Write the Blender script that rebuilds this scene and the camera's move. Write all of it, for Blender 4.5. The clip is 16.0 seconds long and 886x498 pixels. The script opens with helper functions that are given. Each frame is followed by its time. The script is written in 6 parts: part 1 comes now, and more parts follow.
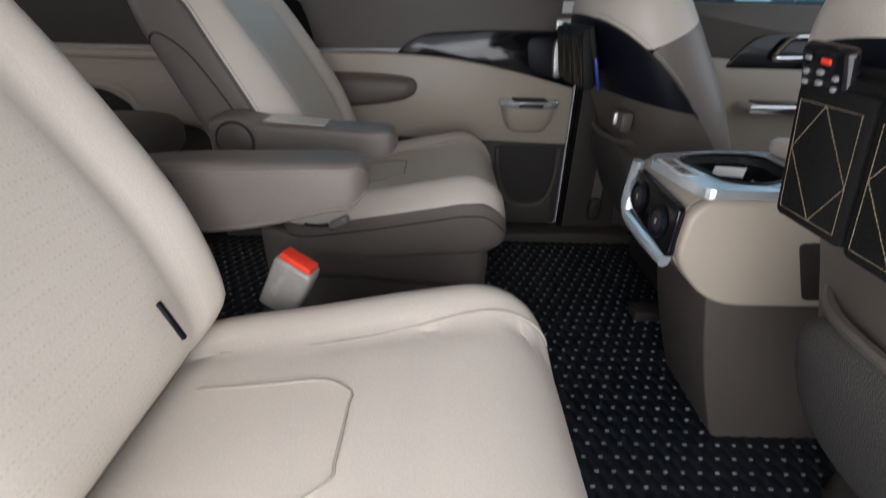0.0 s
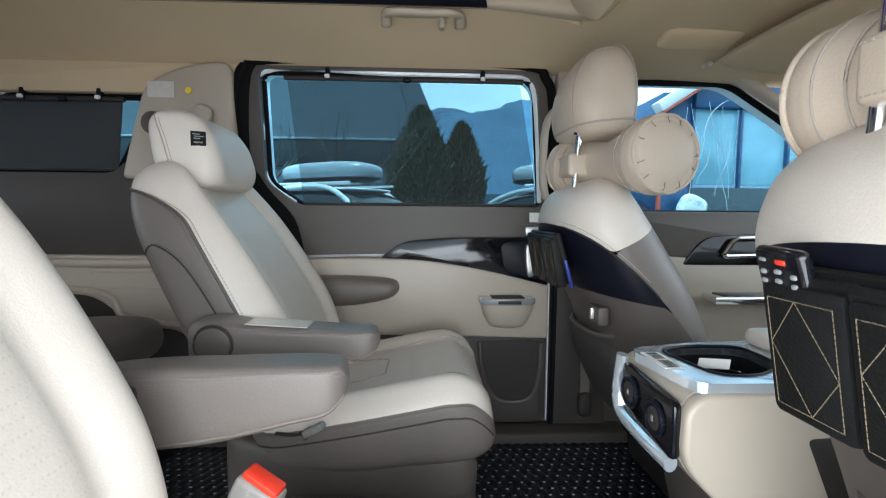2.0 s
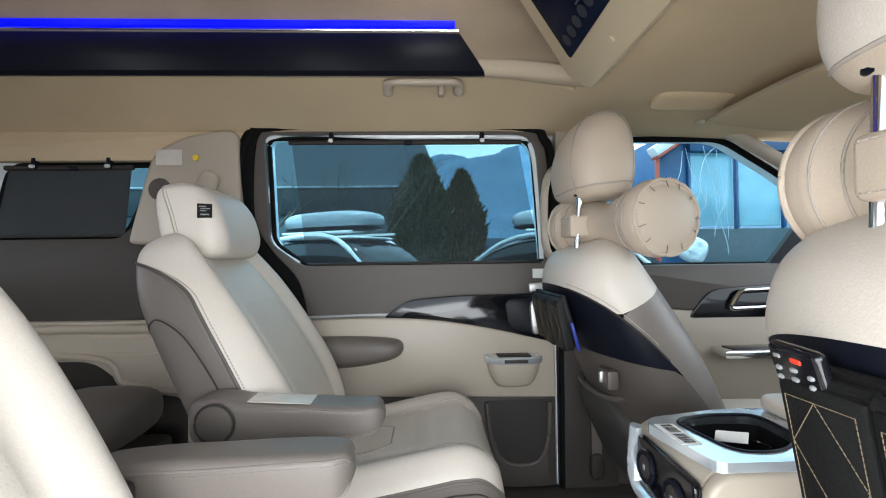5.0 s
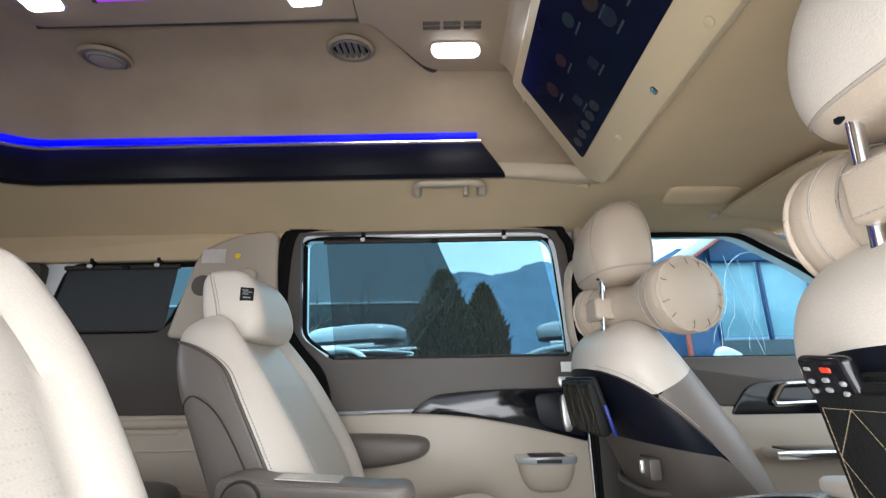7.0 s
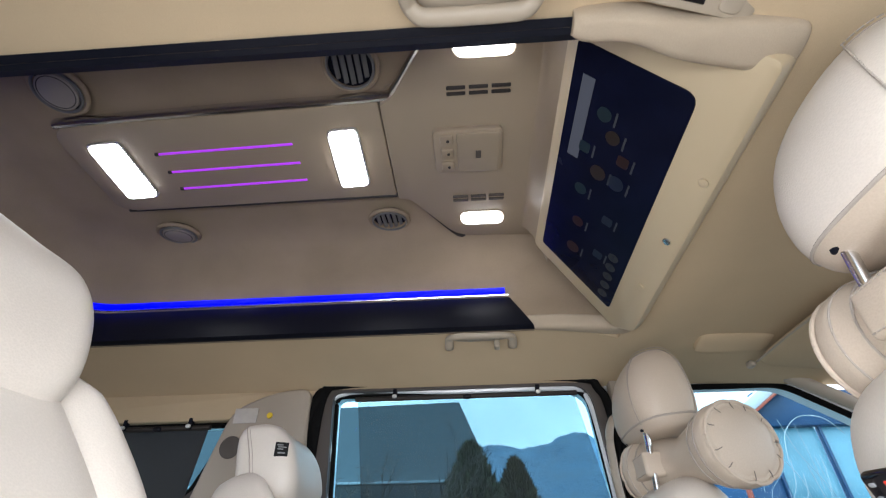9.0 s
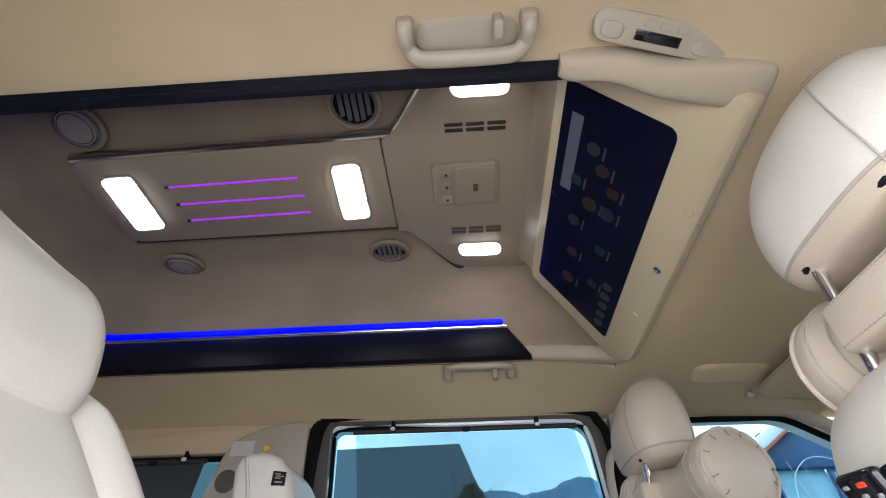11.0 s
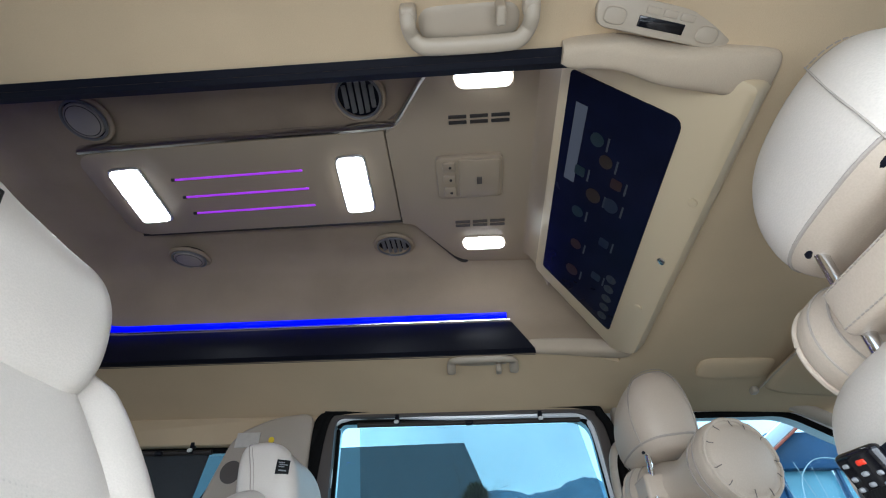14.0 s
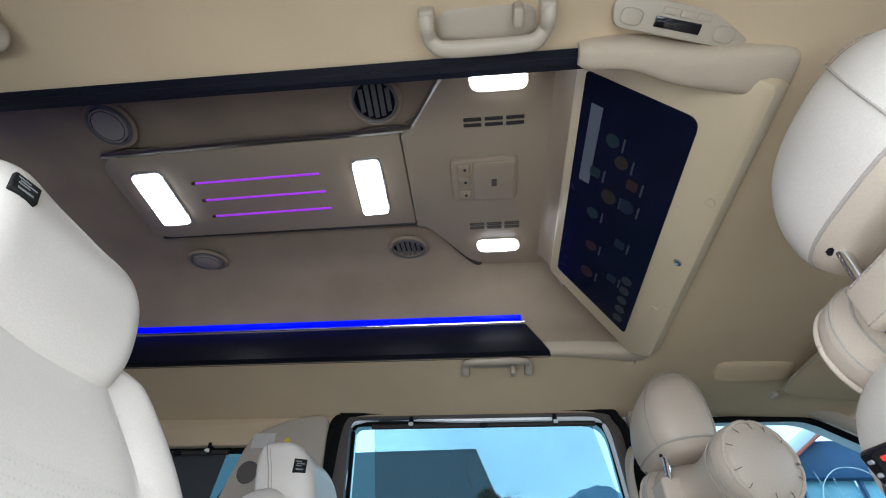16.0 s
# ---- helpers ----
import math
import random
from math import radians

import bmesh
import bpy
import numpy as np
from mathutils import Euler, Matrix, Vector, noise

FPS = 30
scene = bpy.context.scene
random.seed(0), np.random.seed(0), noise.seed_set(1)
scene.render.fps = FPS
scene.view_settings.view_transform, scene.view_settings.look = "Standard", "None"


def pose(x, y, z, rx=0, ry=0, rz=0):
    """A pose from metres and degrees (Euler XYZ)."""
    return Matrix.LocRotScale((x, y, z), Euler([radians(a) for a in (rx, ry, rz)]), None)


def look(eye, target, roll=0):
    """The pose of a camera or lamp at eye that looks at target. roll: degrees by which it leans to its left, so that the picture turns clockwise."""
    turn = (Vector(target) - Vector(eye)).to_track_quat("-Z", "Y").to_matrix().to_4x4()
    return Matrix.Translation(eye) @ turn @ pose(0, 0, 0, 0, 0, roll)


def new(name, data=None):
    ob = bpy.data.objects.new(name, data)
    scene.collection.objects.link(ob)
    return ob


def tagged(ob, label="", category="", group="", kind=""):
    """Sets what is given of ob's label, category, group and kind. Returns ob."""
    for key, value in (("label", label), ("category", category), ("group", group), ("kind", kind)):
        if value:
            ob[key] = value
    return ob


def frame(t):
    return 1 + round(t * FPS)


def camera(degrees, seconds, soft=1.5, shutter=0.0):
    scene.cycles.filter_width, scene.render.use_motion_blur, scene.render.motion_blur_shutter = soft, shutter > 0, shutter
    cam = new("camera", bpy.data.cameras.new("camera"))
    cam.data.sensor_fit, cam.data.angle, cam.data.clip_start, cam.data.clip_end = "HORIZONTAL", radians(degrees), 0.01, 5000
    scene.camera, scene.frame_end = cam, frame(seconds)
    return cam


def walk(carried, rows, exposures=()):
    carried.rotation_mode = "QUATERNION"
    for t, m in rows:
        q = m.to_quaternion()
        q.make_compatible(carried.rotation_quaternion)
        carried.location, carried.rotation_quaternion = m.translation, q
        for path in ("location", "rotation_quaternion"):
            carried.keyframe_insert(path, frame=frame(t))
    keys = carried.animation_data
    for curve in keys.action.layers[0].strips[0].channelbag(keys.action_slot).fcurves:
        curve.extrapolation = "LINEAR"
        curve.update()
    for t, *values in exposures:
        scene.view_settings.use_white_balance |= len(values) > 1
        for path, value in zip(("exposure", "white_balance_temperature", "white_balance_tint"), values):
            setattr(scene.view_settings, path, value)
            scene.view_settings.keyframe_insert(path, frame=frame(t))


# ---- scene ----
cam = camera(87.2, 16.0, soft=1.1, shutter=0.4)
PATH = [
    (0, (0.107, 0.18, 1.133), (0.124, 1.949, 0.201), 1.5),
    (0.5, (0.099, 0.182, 1.139), (0.163, 2.096, 0.563), 2.1),
    (1, (0.113, 0.194, 1.131), (0.194, 2.17, 0.835), 0.3),
    (1.5, (0.115, 0.197, 1.126), (0.206, 2.184, 0.918), 0.6),
    (2, (0.106, 0.19, 1.137), (0.188, 2.183, 0.993), 0.5),
    (2.5, (0.104, 0.185, 1.155), (0.181, 2.182, 1.075), 0.1),
    (3, (0.102, 0.191, 1.162), (0.158, 2.189, 1.104), -0.1),
    (3.5, (0.103, 0.194, 1.172), (0.164, 2.193, 1.155), -0.3),
    (6, (0.101, 0.185, 1.183), (0.177, 2.176, 1.357), -0.9),
    (6.5, (0.104, 0.175, 1.14), (0.164, 2.147, 1.471), -1.5),
    (7, (0.085, 0.158, 1.102), (0.076, 2.084, 1.64), -0.9),
    (7.5, (0.079, 0.151, 1.082), (0.047, 2.008, 1.822), -1.0),
    (8, (0.074, 0.144, 1.071), (0.005, 1.916, 1.995), -0.8),
    (8.5, (0.06, 0.134, 1.055), (-0.033, 1.824, 2.12), -1.1),
    (9, (0.06, 0.119, 1.047), (-0.026, 1.74, 2.216), -0.9),
    (9.5, (0.061, 0.103, 1.039), (-0.029, 1.678, 2.268), -1.3),
    (12, (0.067, 0.105, 1.003), (-0.009, 1.616, 2.311), -0.6),
    (12.5, (0.068, 0.103, 1.001), (-0.018, 1.607, 2.317), -0.8),
    (13, (0.074, 0.112, 0.995), (-0.017, 1.632, 2.292), -0.3),
    (13.5, (0.074, 0.116, 0.998), (-0.023, 1.644, 2.285), -0.1),
    (14, (0.069, 0.114, 0.996), (-0.034, 1.637, 2.288), -0.1),
    (14.5, (0.067, 0.109, 0.993), (-0.042, 1.631, 2.286), 0.2),
    (15, (0.061, 0.109, 0.992), (-0.065, 1.616, 2.301), 0.7),
    (15.5, (0.057, 0.111, 0.986), (-0.092, 1.611, 2.3), 1.3),
    (16, (0.06, 0.113, 0.984), (-0.091, 1.618, 2.293), 1.1),
]
walk(cam, [(t, look(eye, target, roll)) for t, eye, target, roll in PATH], exposures=[(0.0, -0.65, 6250, 13), (0.5, -0.6, 6100, 10), (1.0, -0.25, 5900, 6), (2.5, 0.25, 5900, 6), (6.5, 0.4, 6250, 9), (9.0, 0.3, 6100, 11), (12.0, 0.0, 5850, 8), (13.0, 0.0, 5650, 6), (16.0, 0.0, 5650, 6)])

# ---------------------------------------------------------------- light
world = bpy.data.worlds.new("sky")
scene.world = world
world.use_nodes = True
wn = world.node_tree.nodes
sky = wn.new("ShaderNodeTexSky")
sky.sky_type = 'NISHITA'
sky.sun_disc = False
sky.sun_elevation = radians(80)
sky.sun_rotation = radians(263)
wn["Background"].inputs[1].default_value = 0.15
cloud = wn.new("ShaderNodeTexNoise")
cloud.inputs["Scale"].default_value, cloud.inputs["Detail"].default_value = 2.6, 6
lay = wn.new("ShaderNodeMapRange")
lay.inputs[1].default_value, lay.inputs[2].default_value, lay.inputs[3].default_value, lay.inputs[4].default_value = 0.36, 0.66, 0.60, 1.0
veil = wn.new("ShaderNodeMixRGB")
veil.inputs[2].default_value = (14.0, 15.0, 15.6, 1)
wl = world.node_tree.links.new
wl(wn.new("ShaderNodeTexCoord").outputs["Generated"], cloud.inputs["Vector"])
wl(cloud.outputs["Fac"], lay.inputs[0])
wl(lay.outputs[0], veil.inputs[0])
wl(sky.outputs[0], veil.inputs[1])
wl(veil.outputs[0], wn["Background"].inputs[0])

sun_data = bpy.data.lights.new("sun", 'SUN')
sun_data.energy, sun_data.angle, sun_data.color = 4.5, radians(3), (1.0, 0.95, 0.88)
sun = new("sun", sun_data)
sun.matrix_world = look((0, 0, 0), (0.16, 0.02, -0.95))


def area(name, at, to, sx, sy, power, color):
    d = bpy.data.lights.new(name, 'AREA')
    d.shape, d.size, d.size_y, d.energy, d.color = 'RECTANGLE', sx, sy, power, color
    o = new(name, d)
    o.matrix_world = look(at, to)
    return o


# stand-in daylight at the open side door; windscreen and tailgate lamps are added fill
area("daylight_door", (-0.05, -0.03, 0.93), (-0.05, 1.0, 0.60), 1.15, 0.72, 18, (1.0, 0.99, 0.98))
area("fill_windscreen", (2.05, 0.91, 1.45), (0.2, 0.91, 0.95), 1.3, 0.5, 3, (0.95, 0.98, 1.0))
area("fill_tailgate", (-2.05, 0.91, 1.35), (-0.5, 0.91, 1.1), 1.1, 0.4, 1, (0.95, 0.98, 1.0))


# ---------------------------------------------------------------- materials
def material(name, color, rough=0.5, metal=0.0, grain=300.0, bump=0.0, vary=0.06, blotch=6.0, coat=0.0, spec=0.5, dist=0.001, kind="noise"):
    m = bpy.data.materials.new(name)
    m.use_nodes = True
    nt = m.node_tree
    b = nt.nodes["Principled BSDF"]
    L = nt.links.new
    b.inputs["Roughness"].default_value = rough
    b.inputs["Metallic"].default_value = metal
    b.inputs["Coat Weight"].default_value = coat
    b.inputs["Coat Roughness"].default_value = 0.08
    b.inputs["Specular IOR Level"].default_value = spec
    co = nt.nodes.new("ShaderNodeTexCoord")
    big = nt.nodes.new("ShaderNodeTexNoise")
    big.inputs["Scale"].default_value = blotch
    big.inputs["Detail"].default_value = 4
    L(co.outputs["Object"], big.inputs["Vector"])
    ramp = nt.nodes.new("ShaderNodeMixRGB")
    ramp.inputs[1].default_value = (*[max(0, c * (1 - vary)) for c in color], 1)
    ramp.inputs[2].default_value = (*[min(1, c * (1 + vary)) for c in color], 1)
    L(big.outputs["Fac"], ramp.inputs[0])
    fine = nt.nodes.new("ShaderNodeTexVoronoi" if kind == "cells" else "ShaderNodeTexNoise")
    fine.inputs["Scale"].default_value = grain
    L(co.outputs["Object"], fine.inputs["Vector"])
    fo = fine.outputs["Distance"] if kind == "cells" else fine.outputs["Fac"]
    mul = nt.nodes.new("ShaderNodeMixRGB")
    mul.blend_type = 'MULTIPLY'
    mul.inputs[0].default_value = min(1.0, vary * 2.5)
    L(ramp.outputs[0], mul.inputs[1])
    L(fo, mul.inputs[2])
    lift = nt.nodes.new("ShaderNodeMixRGB")
    lift.inputs[0].default_value = 0.35
    L(ramp.outputs[0], lift.inputs[2])
    L(mul.outputs[0], lift.inputs[1])
    L(lift.outputs[0], b.inputs["Base Color"])
    rr = nt.nodes.new("ShaderNodeMapRange")
    rr.inputs[3].default_value, rr.inputs[4].default_value = max(0.02, rough - 0.07), min(1, rough + 0.07)
    L(big.outputs["Fac"], rr.inputs[0])
    L(rr.outputs[0], b.inputs["Roughness"])
    if bump:
        bp = nt.nodes.new("ShaderNodeBump")
        bp.inputs["Strength"].default_value = bump
        bp.inputs["Distance"].default_value = dist
        L(fo, bp.inputs["Height"])
        L(bp.outputs[0], b.inputs["Normal"])
    return m


def glow(name, color, strength, base=1.0):
    m = bpy.data.materials.new(name)
    m.use_nodes = True
    b = m.node_tree.nodes["Principled BSDF"]
    b.inputs["Base Color"].default_value = (*[v * base for v in color], 1)
    b.inputs["Emission Color"].default_value = (*color, 1)
    b.inputs["Emission Strength"].default_value = strength
    return m


def glass(name, tint, gloss=0.08, rough=0.02):
    m = bpy.data.materials.new(name)
    m.use_nodes = True
    nt = m.node_tree
    nt.nodes.remove(nt.nodes["Principled BSDF"])
    out = nt.nodes["Material Output"]
    tr = nt.nodes.new("ShaderNodeBsdfTransparent")
    tr.inputs[0].default_value = (*tint, 1)
    gl = nt.nodes.new("ShaderNodeBsdfGlossy")
    gl.inputs["Roughness"].default_value = rough
    fr = nt.nodes.new("ShaderNodeFresnel")
    fr.inputs[0].default_value = 1.12
    mx = nt.nodes.new("ShaderNodeMixShader")
    nt.links.new(fr.outputs[0], mx.inputs[0])
    nt.links.new(tr.outputs[0], mx.inputs[1])
    nt.links.new(gl.outputs[0], mx.inputs[2])
    nt.links.new(mx.outputs[0], out.inputs[0])
    return m


def net(name, color, clear, scale=900.0):
    """Woven blind cloth: threads with clear gaps between them, averaged."""
    m = bpy.data.materials.new(name)
    m.use_nodes = True
    nt = m.node_tree
    b = nt.nodes["Principled BSDF"]
    b.inputs["Base Color"].default_value = (*color, 1)
    b.inputs["Roughness"].default_value = 0.8
    tr = nt.nodes.new("ShaderNodeBsdfTransparent")
    co = nt.nodes.new("ShaderNodeTexCoord")
    n = nt.nodes.new("ShaderNodeTexNoise")
    n.inputs["Scale"].default_value = scale
    nt.links.new(co.outputs["Object"], n.inputs["Vector"])
    mr = nt.nodes.new("ShaderNodeMapRange")
    mr.inputs[3].default_value, mr.inputs[4].default_value = clear - 0.12, clear + 0.12
    nt.links.new(n.outputs["Fac"], mr.inputs[0])
    mx = nt.nodes.new("ShaderNodeMixShader")
    nt.links.new(mr.outputs[0], mx.inputs[0])
    nt.links.new(b.outputs[0], mx.inputs[1])
    nt.links.new(tr.outputs[0], mx.inputs[2])
    nt.links.new(mx.outputs[0], nt.nodes["Material Output"].inputs[0])
    return m


CREAM = material("cream_leather", (0.605, 0.545, 0.475), 0.42, grain=420, bump=0.25, vary=0.05, kind="cells", dist=0.0006)
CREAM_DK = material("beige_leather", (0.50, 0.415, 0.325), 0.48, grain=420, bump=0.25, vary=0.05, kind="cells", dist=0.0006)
PERF = material("perforated_cream_leather", (0.59, 0.535, 0.465), 0.46, grain=380, bump=0.24, vary=0.06, kind="cells", dist=0.0005)
nt = PERF.node_tree
pits = nt.nodes.new("ShaderNodeTexVoronoi")
pits.inputs["Scale"].default_value, pits.inputs["Randomness"].default_value = 170, 0.15
pit_edge = nt.nodes.new("ShaderNodeMapRange")
pit_edge.inputs[1].default_value, pit_edge.inputs[2].default_value, pit_edge.inputs[3].default_value, pit_edge.inputs[4].default_value = 0.16, 0.30, 0.45, 1.0
pit_mix = nt.nodes.new("ShaderNodeMixRGB")
pit_mix.blend_type = 'MULTIPLY'
pit_mix.inputs[0].default_value = 0.22
bsdf = nt.nodes["Principled BSDF"]
was = bsdf.inputs["Base Color"].links[0].from_socket
nt.links.new(nt.nodes["Texture Coordinate"].outputs["Object"], pits.inputs["Vector"])
nt.links.new(pits.outputs["Distance"], pit_edge.inputs[0])
nt.links.new(was, pit_mix.inputs[1])
nt.links.new(pit_edge.outputs[0], pit_mix.inputs[2])
nt.links.new(pit_mix.outputs[0], bsdf.inputs["Base Color"])
TAUPE = material("taupe_leather", (0.150, 0.128, 0.112), 0.45, grain=420, bump=0.25, vary=0.07, kind="cells", dist=0.0006)
PILLAR_DK = material("dark_taupe_plastic", (0.062, 0.053, 0.047), 0.55, grain=700, bump=0.3, vary=0.08, spec=0.3, dist=0.0005)
TAUPE_PL = material("taupe_plastic", (0.092, 0.077, 0.067), 0.5, grain=700, bump=0.3, vary=0.06, dist=0.0005)
DARK_PL = material("dark_grey_plastic", (0.038, 0.033, 0.030), 0.55, spec=0.3, grain=700, bump=0.3, vary=0.08, dist=0.0005)
CREAM_PL = material("cream_plastic", (0.44, 0.38, 0.305), 0.38, grain=700, bump=0.15, vary=0.04, dist=0.0004)
LINER = material("headliner_cloth", (0.60, 0.470, 0.308), 0.9, grain=700, bump=0.5, vary=0.08, spec=0.1, dist=0.0008)
SUEDE = material("suede_dome", (0.40, 0.312, 0.22), 0.95, grain=600, bump=0.5, vary=0.20, blotch=7.0, spec=0.08, dist=0.0008)
SUEDE_LT = material("suede_light", (0.50, 0.415, 0.31), 0.92, grain=600, bump=0.4, vary=0.10, blotch=14.0, spec=0.08, dist=0.0008)
PANEL = material("roof_panel_satin", (0.35, 0.28, 0.198), 0.42, grain=800, bump=0.08, vary=0.04)
HANDLE_PL = material("beige_handle_plastic", (0.42, 0.355, 0.27), 0.45, grain=700, bump=0.15, vary=0.04, dist=0.0004)
# opaque pale stand-in for clear tape and for the armrest film's highlight
TAPE = material("pale_tape_and_highlight", (0.66, 0.62, 0.55), 0.12, grain=60, bump=0.3, vary=0.10, blotch=40)
BEZEL = material("screen_housing_cream", (0.56, 0.455, 0.295), 0.38, grain=800, bump=0.08, vary=0.03)
BLACK_GL = material("gloss_black", (0.008, 0.008, 0.011), 0.12, spec=0.4, grain=40, vary=0.3, coat=0.2)
BLACK_ST = material("black_satin_strip", (0.006, 0.007, 0.013), 0.42, spec=0.18, grain=500, bump=0.05, vary=0.1)
BLACK_LE = material("black_leatherette", (0.007, 0.007, 0.007), 0.6, spec=0.2, grain=350, bump=0.3, vary=0.12, kind="cells", dist=0.001)
RUBBER = material("black_rubber_seal", (0.006, 0.006, 0.006), 0.7, spec=0.1, grain=400, bump=0.1)
CHROME = material("chrome", (0.78, 0.79, 0.80), 0.14, metal=1.0, grain=60, vary=0.03)
SATIN = material("satin_silver", (0.80, 0.80, 0.79), 0.46, metal=1.0, grain=120, vary=0.05)
FILM = material("silver_trim_under_film", (0.80, 0.86, 0.92), 0.14, metal=0.65, grain=30, bump=0.25, vary=0.10, blotch=25, dist=0.002)
MATBLK = material("quilted_black_mat", (0.007, 0.009, 0.014), 0.42, spec=0.45, grain=500, bump=0.4, vary=0.15, dist=0.001)
MAT_THREAD = material("grey_mat_thread", (0.26, 0.29, 0.31), 0.8, grain=900, vary=0.15)
THREAD = material("pale_thread", (0.55, 0.52, 0.46), 0.8, grain=900, vary=0.15)
# taupe stitches, and the painted crease shade of the neck roll
THREAD_DK = material("taupe_thread_and_crease", (0.20, 0.17, 0.15), 0.8, grain=900, vary=0.15)
THREAD_GOLD = material("gold_thread", (0.19, 0.15, 0.095), 0.7, grain=900, vary=0.15)
WHITE_PL = material("white_plastic", (0.80, 0.80, 0.78), 0.4, grain=300, vary=0.03)
GREY_BTN = material("grey_button", (0.22, 0.225, 0.23), 0.5, grain=300, vary=0.05)
RED_PL = material("red_plastic", (0.75, 0.045, 0.02), 0.4, grain=300, vary=0.05)
YELLOW = material("yellow_sticker", (0.85, 0.62, 0.03), 0.5, grain=300, vary=0.05)
PAPER = material("paper", (0.82, 0.82, 0.80), 0.6, grain=300, vary=0.03)
INK = material("ink", (0.03, 0.03, 0.03), 0.6, grain=300, vary=0.1)
WHITE_PAINT = material("white_body_paint", (0.78, 0.80, 0.82), 0.3, grain=200, vary=0.03, coat=0.5)
LED_BLUE = glow("blue_led_strip", (0.0, 0.0, 1.0), 0.95)
LED_PURPLE = glow("purple_led_rod", (0.45, 0.05, 0.85), 0.45)
LAMP_WHITE = glow("white_lamp_lens", (1.0, 0.98, 0.95), 9.0)
GLASS = glass("window_glass", (0.68, 0.92, 1.0))
GLASS_CLEAR = glass("front_window_glass", (0.80, 0.95, 1.0))
CLEAR_FILM = glass("clear_wrapping_film", (0.90, 0.93, 0.95), rough=0.15)
BLIND = net("blind_cloth", (0.02, 0.028, 0.035), 0.70)
BLIND_DK = net("dense_blind_cloth", (0.035, 0.037, 0.04), 0.12)


# ---------------------------------------------------------------- mesh tools
V = Vector


def part(name, bm, mat, parent=None, label="", smooth=True, angle=40):
    """One bmesh as ONE mesh object, under a thing or a part."""
    bmesh.ops.recalc_face_normals(bm, faces=bm.faces)
    me = bpy.data.meshes.new(name)
    bm.to_mesh(me)
    bm.free()
    me.materials.append(mat)
    if smooth:
        me.polygons.foreach_set("use_smooth", [True] * len(me.polygons))
        me.set_sharp_from_angle(angle=radians(angle))
    o = new(name, me)
    if parent:
        o.parent = parent
    if label:
        o["label"] = label
    return o


def thing(name, label, category, at=(0, 0, 0), group="", kind=""):
    return tagged(new(name), label, category, group, kind) if not any(at) else _at(tagged(new(name), label, category, group, kind), at)


def _at(o, at):
    o.location = at
    return o


def bevel(bm, w, seg=3, angle=25):
    if w:
        es = [e for e in bm.edges if len(e.link_faces) == 2 and e.calc_face_angle(0) > radians(angle)]
        bmesh.ops.bevel(bm, geom=es, offset=w, segments=seg, profile=0.5, affect='EDGES', clamp_overlap=True)
    return bm


def box(x0, x1, y0, y1, z0, z1, w=0.004, seg=2, m=None):
    bm = bmesh.new()
    bmesh.ops.create_cube(bm, size=1, matrix=Matrix.LocRotScale(((x0 + x1) / 2, (y0 + y1) / 2, (z0 + z1) / 2), None, (x1 - x0, y1 - y0, z1 - z0)))
    bevel(bm, w, seg)
    if m:
        bm.transform(m)
    return bm


def cyl(p, q, r, r2=None, n=24, w=0.0, cap=True):
    p, q = V(p), V(q)
    d = q - p
    bm = bmesh.new()
    bmesh.ops.create_cone(bm, segments=n, radius1=r, radius2=r if r2 is None else r2, depth=d.length, cap_ends=cap,
                          matrix=Matrix.Translation((p + q) / 2) @ d.to_track_quat("Z", "Y").to_matrix().to_4x4())
    bevel(bm, w, 2, 50)
    return bm


def rounded(pts, r, seg=5):
    """A closed outline with its corners rounded; r one radius, or one for each corner."""
    out = []
    n = len(pts)
    for i in range(n):
        a, b, c = V(pts[i - 1]), V(pts[i]), V(pts[(i + 1) % n])
        rad = r[i] if isinstance(r, (list, tuple)) else r
        u, v = (a - b), (c - b)
        k = min(rad, u.length * 0.49, v.length * 0.49)
        p, q = b + u.normalized() * k, b + v.normalized() * k
        if k < 1e-5:
            out.append(b)
            continue
        for s in range(seg + 1):
            t = s / seg
            out.append(p * (1 - t) ** 2 + b * 2 * t * (1 - t) + q * t ** 2)
    return out


def plate(outer, y0, y1, holes=(), plane="xz", w=0.0, seg=2):
    """An outline (with holes) as a slab between y0 and y1 across the plane."""
    def lift(p, h):
        return {"xz": (p[0], h, p[1]), "xy": (p[0], p[1], h), "yz": (h, p[0], p[1])}[plane]
    bm = bmesh.new()
    es = []
    for loop in (outer, *holes):
        vs = [bm.verts.new(lift(p, y0)) for p in loop]
        es += [bm.edges.new((vs[i - 1], vs[i])) for i in range(len(vs))]
    if holes:
        bmesh.ops.triangle_fill(bm, edges=es, use_beauty=True)
    else:
        bm.faces.new(vs)
    r = bmesh.ops.extrude_face_region(bm, geom=list(bm.faces))
    up = V(lift((0, 0), y1 - y0))
    bmesh.ops.translate(bm, verts=[g for g in r["geom"] if isinstance(g, bmesh.types.BMVert)], vec=up)
    bmesh.ops.recalc_face_normals(bm, faces=bm.faces)
    bevel(bm, w, seg, 50)
    return bm


def smoothline(pts, k=8):
    """Catmull-Rom through the points."""
    pts = [V(p) for p in pts]
    out = []
    for i in range(len(pts) - 1):
        a, b, c, d = pts[max(0, i - 1)], pts[i], pts[i + 1], pts[min(len(pts) - 1, i + 2)]
        for s in range(k):
            t = s / k
            out.append(0.5 * (2 * b + (c - a) * t + (2 * a - 5 * b + 4 * c - d) * t * t + (3 * b - a - 3 * c + d) * t ** 3))
    return out + [pts[-1]]


